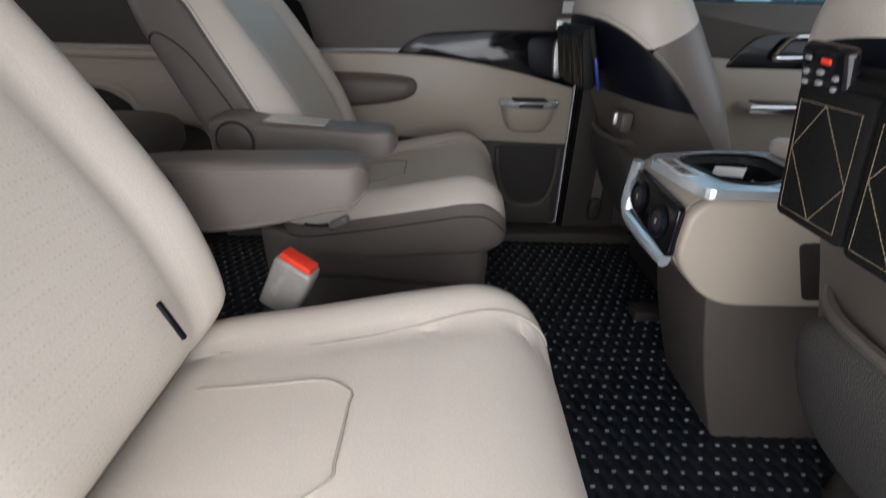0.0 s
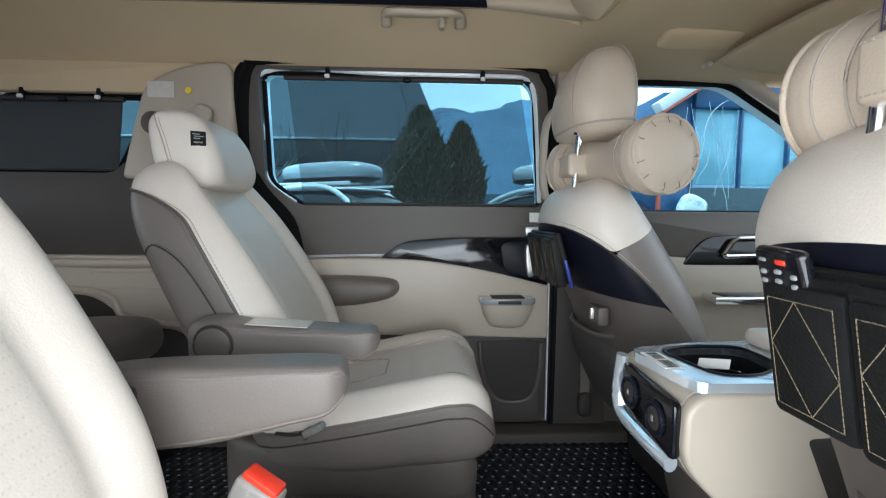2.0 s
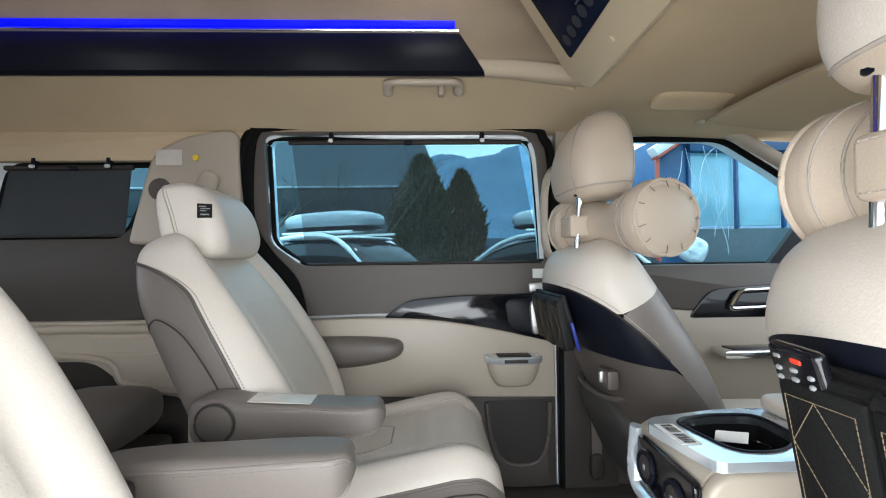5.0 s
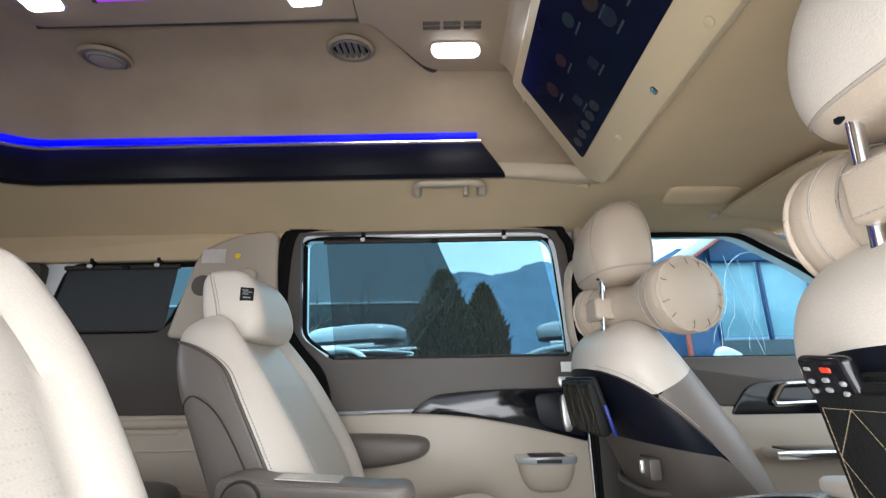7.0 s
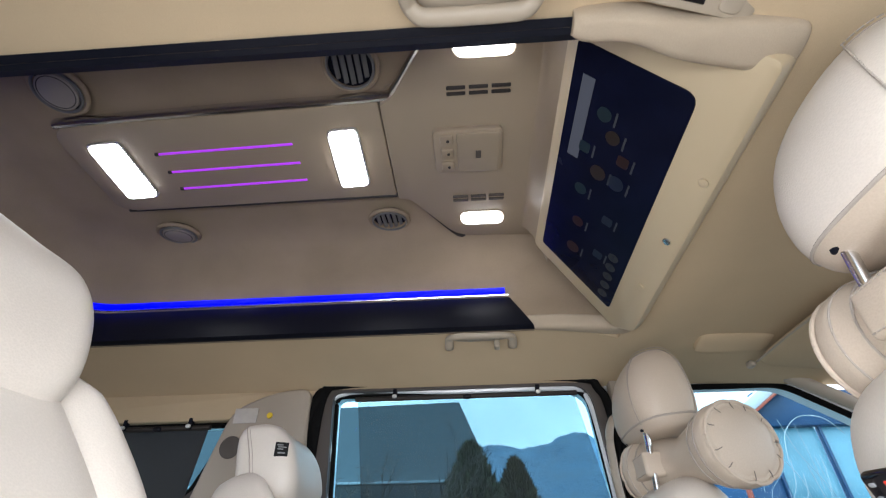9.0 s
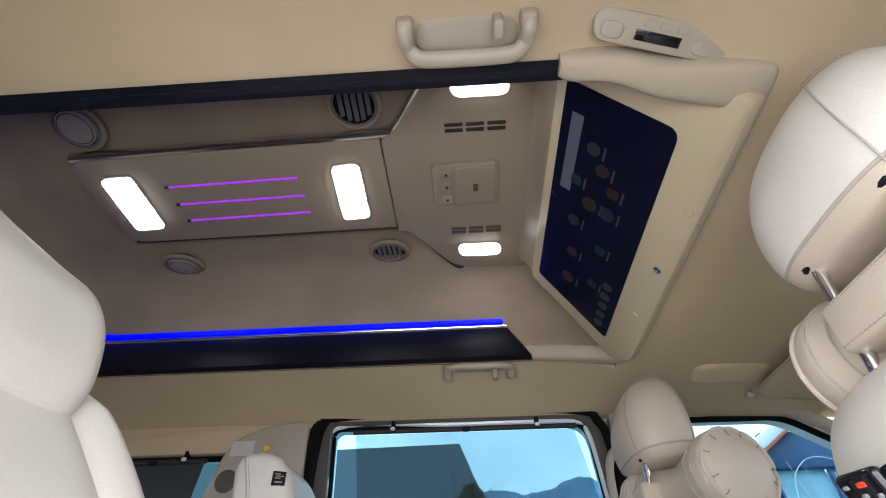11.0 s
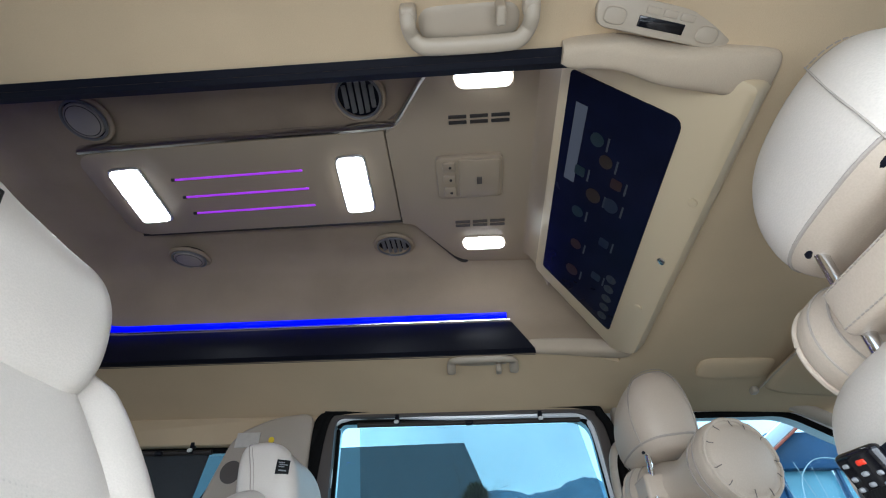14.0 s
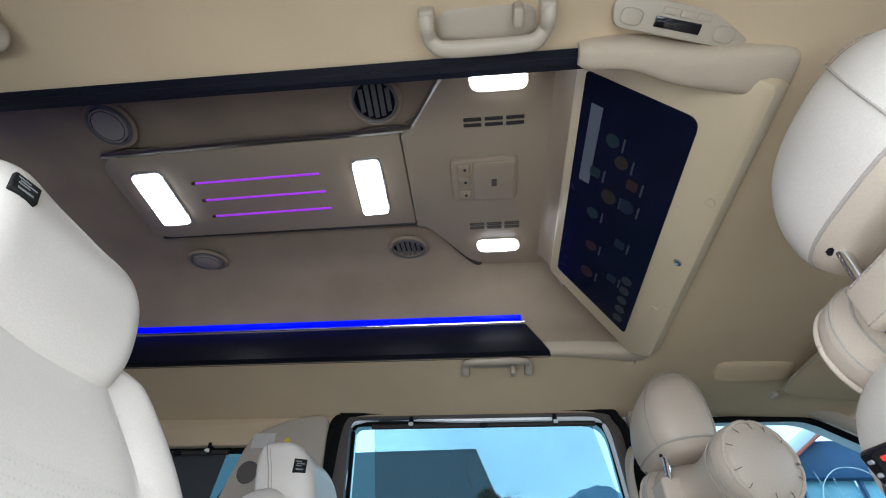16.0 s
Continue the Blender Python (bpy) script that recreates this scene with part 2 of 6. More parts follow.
def tube(pts, r, n=10, closed=False, flat=None):
    """A round (or flat: second radius) bar along the points."""
    pts = [V(p) for p in pts]
    bm = bmesh.new()
    rings = []
    up = V((0.123, 0.05, 0.99))
    m = len(pts)
    for i, p in enumerate(pts):
        a = pts[i - 1] if (i or closed) else p
        b = pts[(i + 1) % m] if (i < m - 1 or closed) else p
        d = (b - a).normalized()
        s = d.cross(up)
        s = s.normalized() if s.length > 1e-4 else V((1, 0, 0))
        u = s.cross(d).normalized()
        rings.append([bm.verts.new(p + s * math.cos(2 * math.pi * j / n) * r + u * math.sin(2 * math.pi * j / n) * (flat or r)) for j in range(n)])
    for i in range(m if closed else m - 1):
        A, B = rings[i], rings[(i + 1) % m]
        for j in range(n):
            bm.faces.new((A[j], A[(j + 1) % n], B[(j + 1) % n], B[j]))
    if not closed:
        bm.faces.new(rings[0])
        bm.faces.new(rings[-1])
    return bm


def dashes(pts, r, dash=0.004, gap=0.0025):
    """A row of stitches along a line."""
    pts = [V(p) for p in pts]
    bm = bmesh.new()
    at, acc, on = 0, 0.0, True
    for i in range(len(pts) - 1):
        a, b = pts[i], pts[i + 1]
        L = (b - a).length
        if L < 1e-6:
            continue
        d = (b - a) / L
        s = 0.0
        while s < L:
            e = min(L, s + dash)
            c = a + d * (s + e) / 2
            q = d.to_track_quat("X", "Z").to_matrix().to_4x4()
            bmesh.ops.create_cube(bm, size=1, matrix=Matrix.Translation(c) @ q @ Matrix.Diagonal((max(e - s, 1e-4), r * 2, r * 2, 1)))
            s += dash + gap
    return bm


def loft(secs, ring=40, shape=None):
    """A padded form through sections (centre, u, v, hu, hv, n): superellipses; shape(a, b, k) may push a point (a, b in -1..1, k along)."""
    vs, fs = [], []
    m = len(secs)
    for i, (c, u, v, hu, hv, n) in enumerate(secs):
        c, u, v = V(c), V(u), V(v)
        for j in range(ring):
            t = 2 * math.pi * j / ring
            ca, sa = math.cos(t), math.sin(t)
            a = math.copysign(abs(ca) ** (2 / n), ca)
            b = math.copysign(abs(sa) ** (2 / n), sa)
            da, db = shape(a, b, i / (m - 1)) if shape else (0, 0)
            vs.append(c + u * (a * hu + da) + v * (b * hv + db))
    for i in range(m - 1):
        for j in range(ring):
            k = (j + 1) % ring
            fs.append((i * ring + j, i * ring + k, (i + 1) * ring + k, (i + 1) * ring + j))
    fs.append(tuple(range(ring))[::-1])
    fs.append(tuple(range((m - 1) * ring, m * ring)))
    return vs, fs


def solid(vs, fs, keep=None):
    """A mesh of those faces where keep (a number at each place) is above zero, cut cleanly where it changes sign."""
    bm = bmesh.new()
    idx, cut = {}, {}
    val = [keep(V(v)) for v in vs] if keep else None

    def at(i):
        if i not in idx:
            idx[i] = bm.verts.new(vs[i])
        return idx[i]

    def between(i, j):
        k = (min(i, j), max(i, j))
        if k not in cut:
            p, q = k
            t = val[p] / (val[p] - val[q])
            cut[k] = bm.verts.new(V(vs[p]).lerp(V(vs[q]), t))
        return cut[k]
    for f in fs:
        if val is None or all(val[i] > 0 for i in f):
            bm.faces.new([at(i) for i in f])
        elif any(val[i] > 0 for i in f):
            loop = []
            for n, i in enumerate(f):
                j = f[(n + 1) % len(f)]
                if val[i] > 0:
                    loop.append(at(i))
                if (val[i] > 0) != (val[j] > 0):
                    loop.append(between(i, j))
            if len(loop) > 2:
                try:
                    bm.faces.new(loop)
                except ValueError:
                    pass
    return bm


def interp(rows, k=6):
    """Rows of numbers, smoothly filled between."""
    rows = [np.array(r, float) for r in rows]
    out = []
    for i in range(len(rows) - 1):
        a, b, c, d = rows[max(0, i - 1)], rows[i], rows[i + 1], rows[min(len(rows) - 1, i + 2)]
        for s in range(k):
            t = s / k
            out.append(0.5 * (2 * b + (c - a) * t + (2 * a - 5 * b + 4 * c - d) * t * t + (3 * b - a - 3 * c + d) * t ** 3))
    return out + [rows[-1]]


def pillowy(c, hx, hy, hz, n=3.0, m=None, ring=28, rows=14, e=3.0):
    """A plump rounded block: a superellipsoid."""
    secs = []
    for i in range(rows + 1):
        t = -math.pi / 2 + math.pi * i / rows
        s, k = math.sin(t), max(0.02, math.cos(t))
        z = math.copysign(abs(s) ** (2 / e), s) * hz
        f = k ** (2 / e)
        secs.append(((0, 0, z), (1, 0, 0), (0, 1, 0), hx * f, hy * f, n))
    vs, fs = loft(secs, ring)
    M = Matrix.Translation(c) @ (m or Matrix())
    return solid([M @ v for v in vs], fs)


# ---------------------------------------------------------------- the van's shell
YC = 0.925          # middle of the van
YF, YN = 1.665, 0.16  # inner faces of the far side and of the open side
FLOOR = 0.44

van_floor = tagged(part("floor", box(-1.75, 2.0, 0.10, 1.80, 0.34, FLOOR - 0.012, 0.0), DARK_PL), "dark van floor under the quilted mat", "floor", kind="structure")
ground = tagged(part("ground", box(-400, 400, -400, 900, -0.3, 0.0, 0.0), material("grey_yard_asphalt", (0.07, 0.07, 0.072), 0.9, grain=60, bump=0.3, vary=0.2, blotch=0.4)), "grey asphalt yard round the van", "ground", kind="structure")

SLIDE_WIN = rounded([(-0.402, 1.580), (0.455, 1.580), (0.482, 1.165), (-0.285, 1.165), (-0.385, 1.240)], [0.03, 0.07, 0.02, 0.02, 0.03])
QUARTER_WIN = rounded([(-1.20, 1.495), (-0.735, 1.495), (-0.845, 1.262), (-1.26, 1.262)], [0.05, 0.03, 0.05, 0.05])
FRONT_WIN = rounded([(0.66, 1.572), (1.09, 1.572), (1.33, 1.425), (1.55, 1.22), (1.55, 1.150), (0.66, 1.150)], [0.03, 0.05, 0.1, 0.02, 0.02, 0.03])
DOOR_HOLE = [(-0.66, 0.40), (-0.66, 1.50), (-0.60, 1.60), (0.50, 1.60), (0.58, 1.50), (0.58, 0.40)]
TAIL = [(-1.76, 0.34), (-1.76, 1.64), (1.05, 1.64), (1.75, 1.15), (2.0, 1.05), (2.0, 0.34)]
tagged(part("wall_far", plate(TAIL, YF + 0.03, YF + 0.10, (SLIDE_WIN, QUARTER_WIN, FRONT_WIN)), WHITE_PAINT, smooth=False), "white painted steel side of the van", "wall", kind="structure")
tagged(part("wall_open_side", plate(TAIL, 0.02, 0.10, (DOOR_HOLE, QUARTER_WIN, FRONT_WIN)), WHITE_PAINT, smooth=False), "white painted steel side with its sliding door open", "wall", kind="structure")
tagged(part("wall_rear", plate([(0.02, 0.34), (YF + 0.1, 0.34), (YF + 0.1, 1.64), (0.02, 1.64)], -1.80, -1.70, (rounded([(0.35, 1.15), (1.5, 1.15), (1.42, 1.52), (0.43, 1.52)], 0.06),), plane="yz"), TAUPE_PL, smooth=False), "taupe tailgate lining with its window", "wall", kind="structure")
tagged(part("wall_dashboard", box(1.75, 1.95, 0.02, YF + 0.1, 0.34, 1.10, 0.03), DARK_PL), "dark grey dashboard and bulkhead", "wall", kind="structure")
tagged(part("roof_skin", box(-1.80, 1.05, 0.02, YF + 0.10, 2.10, 2.14, 0.01), WHITE_PAINT), "white raised roof skin of the van", "roof", kind="structure")
for nm, a in (("roof_side_far", (YF + 0.02, YF + 0.10)), ("roof_side_near", (0.02, 0.10))):
    tagged(part(nm, box(-1.80, 1.05, a[0], a[1], 1.642, 2.10, 0.01), WHITE_PAINT), "white raised roof side of the van", "roof", kind="structure")
tagged(part("roof_end_rear", box(-1.80, -1.72, 0.10, YF + 0.02, 1.642, 2.10, 0.0), WHITE_PAINT), "white raised roof end of the van", "roof", kind="structure")
tagged(part("roof_end_front", box(0.97, 1.05, 0.10, YF + 0.02, 1.642, 2.10, 0.0), WHITE_PAINT), "white raised roof end of the van", "roof", kind="structure")


def window(name, outline, y, glass_mat, label, seal=0.011):
    t = thing(name, label, "window", kind="structure")
    g = part("pane", plate(outline, y + 0.002, y + 0.006), glass_mat, t, smooth=False)
    g.visible_shadow = False
    part("window_seal", tube([(p[0], y - 0.002, p[1]) for p in outline], seal, 8, closed=True), RUBBER, t, "black rubber seal")
    return t


window("window_1", SLIDE_WIN, YF + 0.04, GLASS, "blue-tinted sliding door window with black seal")
window("window_2", QUARTER_WIN, YF + 0.04, GLASS, "blue-tinted rear quarter window")
window("window_3", FRONT_WIN, YF + 0.04, GLASS_CLEAR, "blue-tinted front door window")


# ---- headliner: side coves, rear field and front field round the raised dome
def roof_z(x, y):
    d = abs(y - YC)
    k = max(0.0, (d - 0.42) / 0.32)
    z = 1.674 - 0.088 * min(1.0, k) ** 1.7
    if x > 0.30:
        s = min(1.0, (x - 0.30) / 0.30)
        s = s * s * (3 - 2 * s)
        flat = 1.612 - 0.03 * min(1.0, k) ** 1.7 - 0.05 * max(0.0, x - 0.7) ** 1.5
        z = z * (1 - s) + flat * s
    return z


def field(x0, x1, y0, y1, nx, ny, zf, thick=0.012):
    bm = bmesh.new()
    lo = [[bm.verts.new((x0 + (x1 - x0) * i / nx, y0 + (y1 - y0) * j / ny, zf(x0 + (x1 - x0) * i / nx, y0 + (y1 - y0) * j / ny))) for j in range(ny + 1)] for i in range(nx + 1)]
    for i in range(nx):
        for j in range(ny):
            bm.faces.new((lo[i][j], lo[i + 1][j], lo[i + 1][j + 1], lo[i][j + 1]))
    r = bmesh.ops.extrude_face_region(bm, geom=list(bm.faces))
    bmesh.ops.translate(bm, verts=[g for g in r["geom"] if isinstance(g, bmesh.types.BMVert)], vec=(0, 0, thick))
    return bm


DX0, DX1, DY0, DY1 = -1.28, 0.50, 0.467, 1.405   # opening of the dome
tagged(part("ceiling_side_far", field(-1.72, 0.50, DY1, YF + 0.03, 60, 24, roof_z), LINER), "beige cloth headliner along the far windows", "ceiling", kind="structure")
tagged(part("ceiling_side_near", field(-1.72, 0.50, 0.10, DY0, 60, 24, roof_z), LINER), "beige cloth headliner over the open door", "ceiling", kind="structure")
tagged(part("ceiling_rear", field(-1.72, DX0, DY0, DY1, 12, 24, roof_z), LINER), "beige cloth headliner behind the dome", "ceiling", kind="structure")
tagged(part("ceiling_front", field(0.50, 1.42, 0.10, YF + 0.03, 46, 60, roof_z), LINER), "greenish beige cloth headliner over the front seats", "ceiling", kind="structure")


def ring_path(hx0, hx1, hy0, hy1, r, z, seg=10):
    return [V((p[0], p[1], z)) for p in rounded([(hx1, hy1), (hx0, hy1), (hx0, hy0), (hx1, hy0)], [0.03, r, r, 0.03], seg)]


# the raised dome: rings that close in as they rise
dome = thing("raised_roof_dome", "raised suede roof dome with lit trim", "ceiling", kind="structure")
bm = bmesh.new()
rows = interp([(0.000, 1.660), (0.012, 1.70), (-0.004, 1.785), (0.002, 1.84), (0.012, 1.915), (0.036, 1.975), (0.078, 2.008), (0.15, 2.022), (0.34, 2.028)], 4)
rings = []
for ins, z in rows:
    ry = min(ins, 0.33)
    rings.append([bm.verts.new(p) for p in ring_path(DX0 + ins * 1.1, 0.50 - ins * 0.4, DY0 + ry, DY1 - ry, 0.22, z)])
for A, B in zip(rings, rings[1:]):
    for j in range(len(A)):
        bm.faces.new((A[j], A[(j + 1) % len(A)], B[(j + 1) % len(A)], B[j]))
bm.faces.new(rings[-1])
part("dome_lining", bm, SUEDE, dome, "brown beige suede lining")


def trim_path(z, off, xe_far, xe_near, n=14):
    """Open path along the far side, round the back and along the near side of the dome."""
    x0, y0, y1, r = DX0 + off, DY0 + off, DY1 - off, 0.20
    pts = [V((xe_far, y1, z)), V((-0.4, y1, z)), V((x0 + r, y1, z))]
    pts += [V((x0 + r - r * math.sin(a), y1 - r + r * math.cos(a), z)) for a in [math.pi / 2 * i / n for i in range(1, n + 1)]]
    pts += [V((x0, y0 + r, z))]
    pts += [V((x0 + r - r * math.cos(a), y0 + r - r * math.sin(a), z)) for a in [math.pi / 2 * i / n for i in range(1, n + 1)]]
    pts += [V((-0.4, y0, z)), V((xe_near, y0, z))]
    return pts


def band(rows, name, mat, label=""):
    """A band of several open paths, joined, with a back so that it has depth."""
    bm = bmesh.new()
    rs = [[bm.verts.new(p) for p in row] for row in rows]
    for A, B in zip(rs, rs[1:]):
        for j in range(len(A) - 1):
            bm.faces.new((A[j], A[j + 1], B[j + 1], B[j]))
    for e in (0, -1):
        bm.faces.new([r[e] for r in rs])
    return part(name, bm, mat, dome, label)


band([trim_path(1.664, -0.012, 0.262, 0.262), trim_path(1.660, 0.010, 0.262, 0.262), trim_path(1.668, 0.024, 0.258, 0.258), trim_path(1.70, 0.020, 0.24, 0.24),
      trim_path(1.772, 0.004, 0.20, 0.20), trim_path(1.780, -0.004, 0.196, 0.196), trim_path(1.780, -0.03, 0.196, 0.196)], "black_trim", BLACK_ST, "black satin trim band")
part("silver_line", tube(trim_path(1.784, 0.002, 0.195, 0.195), 0.0028, 6), CHROME, dome, "thin chrome line")
part("blue_light_strip", tube(trim_path(1.797, 0.006, 0.185, 0.185), 0.007, 8, flat=0.011), LED_BLUE, dome, "glowing blue light strip")

# central light panel and the front panel
cp = rounded([(-0.975, 1.12), (-0.94, 1.146), (-0.128, 1.135), (-0.128, 0.808), (-0.94, 0.828), (-0.97, 0.86)], [0.03, 0.02, 0.004, 0.004, 0.03, 0.03])
light_panel = tagged(part("roof_light_panel", plate(cp, 1.985, 2.03, plane="xy", w=0.004), PANEL, dome), "beige satin roof light panel")
fp = rounded([(-0.122, 1.135), (-0.09, 1.138), (0.045, 1.325), (0.31, 1.335), (0.31, 0.605), (0.02, 0.615), (-0.09, 0.785), (-0.122, 0.805)], [0.003, 0.05, 0.05, 0.01, 0.01, 0.05, 0.05, 0.003])
front_panel = part("roof_front_panel", plate(fp, 1.968, 2.03, plane="xy", w=0.004), PANEL, dome, "beige satin front roof panel")
part("panel_fall", field(0.24, 0.31, 0.60, 1.295, 10, 2, lambda x, y: 1.970 - 0.14 * max(0.0, (x - 0.24) / 0.07) ** 2.2, 0.02), PANEL, dome, "curved lip down to the screen")
# far chrome faces away, so its dark side is put into the colour
for sgn, pts in ((-1, [(-0.945, 0.820, 2.004), (-0.5, 0.807, 2.004), (-0.125, 0.796, 2.000), (-0.085, 0.776, 1.996), (0.005, 0.640, 1.992), (0.04, 0.600, 1.99)]),
                 (1, [(-0.955, 1.150, 2.004), (-0.5, 1.147, 2.004), (-0.125, 1.140, 2.000), (-0.085, 1.152, 1.996), (0.035, 1.322, 1.992), (0.07, 1.334, 1.99)])):
    part("chrome_edge", tube(smoothline([(p[0], p[1], p[2] - 0.008) for p in pts], 8), 0.010 if sgn < 0 else 0.007, 10, flat=0.017 if sgn < 0 else 0.010), CHROME if sgn < 0 else DARK_PL, dome, "chrome edging" if sgn < 0 else "far chrome edging, its shaded face put in as dark colour")
# white lamps, purple rods
for x0, x1 in ((-0.911, -0.820), (-0.279, -0.199)):
    lo = rounded([(x0 + 0.008, 0.883), (x1 + 0.004, 0.879), (x1, 1.080), (x0, 1.085)], 0.018)
    part("lamp_frame", plate([(p[0] + (p[0] - (x0 + x1) / 2) * 0.09, p[1] + (p[1] - 0.982) * 0.04) for p in lo], 1.979, 1.990, plane="xy", w=0.002), SATIN, light_panel, "silver lamp frame")
    part("lamp_lens", plate(rounded([(x0 + 0.009, 0.885), (x1 + 0.003, 0.881), (x1 + 0.001, 0.9800), (x0 + 0.004, 0.9820)], [0.016, 0.016, 0.002, 0.002]), 1.974, 1.981, plane="xy", w=0.002), LAMP_WHITE, light_panel, "glowing white lens")
    part("lamp_lens", plate(rounded([(x0 + 0.004, 0.9850), (x1 + 0.001, 0.9830), (x1 - 0.001, 1.078), (x0 + 0.001, 1.083)], [0.002, 0.002, 0.016, 0.016]), 1.974, 1.981, plane="xy", w=0.002), LAMP_WHITE, light_panel, "glowing white lens")
for y in (0.924, 0.990, 1.056):
    part("purple_rod", tube([(-0.735, y + 0.004, 1.984), (-0.372, y - 0.005, 1.984)], 0.0034, 8), LED_PURPLE, light_panel, "glowing purple light rod")
    part("rod_holder", cyl((-0.745, y + 0.004, 1.984), (-0.735, y + 0.004, 1.984), 0.0052, n=10), DARK_PL, light_panel)
# front panel: grilles, small lamps, control unit
for y0 in (0.763, 1.131):
    for k in range(3):
        for d in (0.0, 0.016):
            part("grille_slot", box(0.038 + k * 0.052, 0.082 + k * 0.052, y0 + d, y0 + d + 0.007, 1.962, 1.970, 0.001, 1), DARK_PL if y0 < 0.9 else TAUPE_PL, front_panel)
for y0 in (0.664, 1.233):
    part("small_lamp", plate(rounded([(0.056, y0 - 0.024), (0.184, y0 - 0.024), (0.190, y0 + 0.026), (0.062, y0 + 0.026)], 0.024), 1.958, 1.972, plane="xy", w=0.003), LAMP_WHITE, front_panel, "glowing white front lamp")
    part("lamp_rim", tube([(p[0], p[1], 1.966) for p in rounded([(0.052, y0 - 0.028), (0.188, y0 - 0.028), (0.194, y0 + 0.030), (0.058, y0 + 0.030)], 0.026)], 0.002, 6, closed=True), PANEL, front_panel)
ctl = part("control_unit", plate(rounded([(-0.004, 0.882), (0.173, 0.880), (0.174, 1.027), (-0.003, 1.027)], 0.018), 1.955, 1.972, plane="xy", w=0.004), PANEL, front_panel, "beige plastic control unit")
part("flap", plate(rounded([(0.056, 0.888), (0.166, 0.888), (0.166, 1.019), (0.058, 1.019)], 0.008), 1.949, 1.957, plane="xy", w=0.003), PANEL, ctl)
part("catch", box(0.104, 0.118, 0.945, 0.969, 1.946, 1.950, 0.001), TAUPE_PL, ctl)
for y, h in ((0.893, 0.03), (0.936, 0.03), (0.981, 0.033)):
    part("switch", box(0.014, 0.048, y, y + h, 1.947, 1.957, 0.005), PANEL, ctl)
    part("switch_mark", cyl((0.034, y + h * 0.5, 1.9455), (0.034, y + h * 0.5, 1.948), 0.004, n=10), DARK_PL, ctl)


VENT_GREY = material("grey_vent_plastic", (0.15, 0.148, 0.145), 0.4, grain=700, bump=0.1, vary=0.05)
material_lid = material("grey_lid_plastic", (0.34, 0.305, 0.265), 0.5, grain=700, bump=0.2, vary=0.05)


def vent(x, y, z, tilt, r, closed):
    v = thing("roof_air_vent", "round grey roof air vent, " + ("closed lid" if closed else "open black slats"), "air vent", group="roof air vents")
    v.matrix_basis = pose(x, y, z, tilt, 0, 0)
    part("outer_ring", tube([(r * 0.98 * math.cos(a), r * 0.98 * math.sin(a), 0.006) for a in [2 * math.pi * i / 40 for i in range(40)]], 0.007, 8, closed=True), SUEDE, v)
    part("ring", tube([(r * 0.86 * math.cos(a), r * 0.86 * math.sin(a), -0.002) for a in [2 * math.pi * i / 40 for i in range(40)]], 0.0034, 8, closed=True), VENT_GREY, v)
    part("bowl", cyl((0, 0, 0.012), (0, 0, 0.02), r * 0.86, n=32), BLACK_ST, v)
    if closed:
        part("lid", cyl((0, 0, -0.006), (0, 0, 0.006), r * 0.76, n=32, w=0.003), material_lid, v)
        part("lid_groove", tube([(r * 0.66 * math.cos(a), r * 0.66 * math.sin(a), -0.0058) for a in [2 * math.pi * i / 36 for i in range(36)]], 0.0012, 6, closed=True), DARK_PL, v)
    else:
        for k in range(-2, 3):
            hl = math.sqrt(max(0.05, 0.72 ** 2 - (k * 0.27) ** 2)) * r
            part("slat", box(-0.0016, 0.0016, -hl, hl, -0.0058, 0.0058, 0.001, 1, Matrix.Translation((k * r * 0.27, 0, 0.004)) @ pose(0, 0, 0, 0, 58, 0)), VENT_GREY, v)
    return v


vent(-0.172, 1.272, 1.999, 9, 0.062, False)
vent(-0.880, 1.290, 1.999, 9, 0.062, True)
vent(-0.177, 0.722, 2.006, -8, 0.062, False)
vent(-0.882, 0.738, 2.006, -8, 0.062, True)

# ---- screen in its housing
sl = V((0.163, 0, -0.190)).normalized()      # down the screen
nrm = V((-0.190, 0, -0.163)).normalized()    # towards the seats
top = V((0.286, 0, 1.832))


def on_screen(y, s, h=0.0):
    """A place on the screen's plane: across y, s metres down from its top edge, h proud."""
    return V((top.x, y, top.z)) + sl * s + nrm * h


def slab(outline, h0, h1, w=0.0, holes=()):
    bm = plate(outline, h0, h1, holes, plane="xy", w=w)
    for v in bm.verts:
        v.co = on_screen(v.co.x, v.co.y, v.co.z)
    return bm


tv = thing("roof_screen", "large black roof screen in cream plastic housing", "screen")
SCR = rounded([(0.585, -0.002), (1.190, 0.002), (1.255, 0.245), (0.590, 0.233)], [0.01, 0.01, 0.012, 0.025])
OUT = rounded([(0.540, -0.03), (1.235, -0.03), (1.330, 0.275), (1.285, 0.330), (0.495, 0.318), (0.500, 0.22)], [0.02, 0.02, 0.015, 0.022, 0.02, 0.03])
part("housing", slab(OUT, -0.05, 0.0, 0.010), BEZEL, tv, "cream plastic housing")
panel = part("display", slab(SCR, -0.004, 0.0025), material("dark_screen", (0.006, 0.008, 0.025), 0.25, grain=20, vary=0.3, spec=0.10), tv, "dark blue lit display")
for y, s in ((0.732, 0.300), (0.908, 0.293), (1.089, 0.290)):
    p = on_screen(y, s)
    part("screw", cyl(p, p + nrm * 0.004, 0.009, n=14, w=0.0015), CHROME if 0.85 < y < 1.0 else BEZEL, tv)

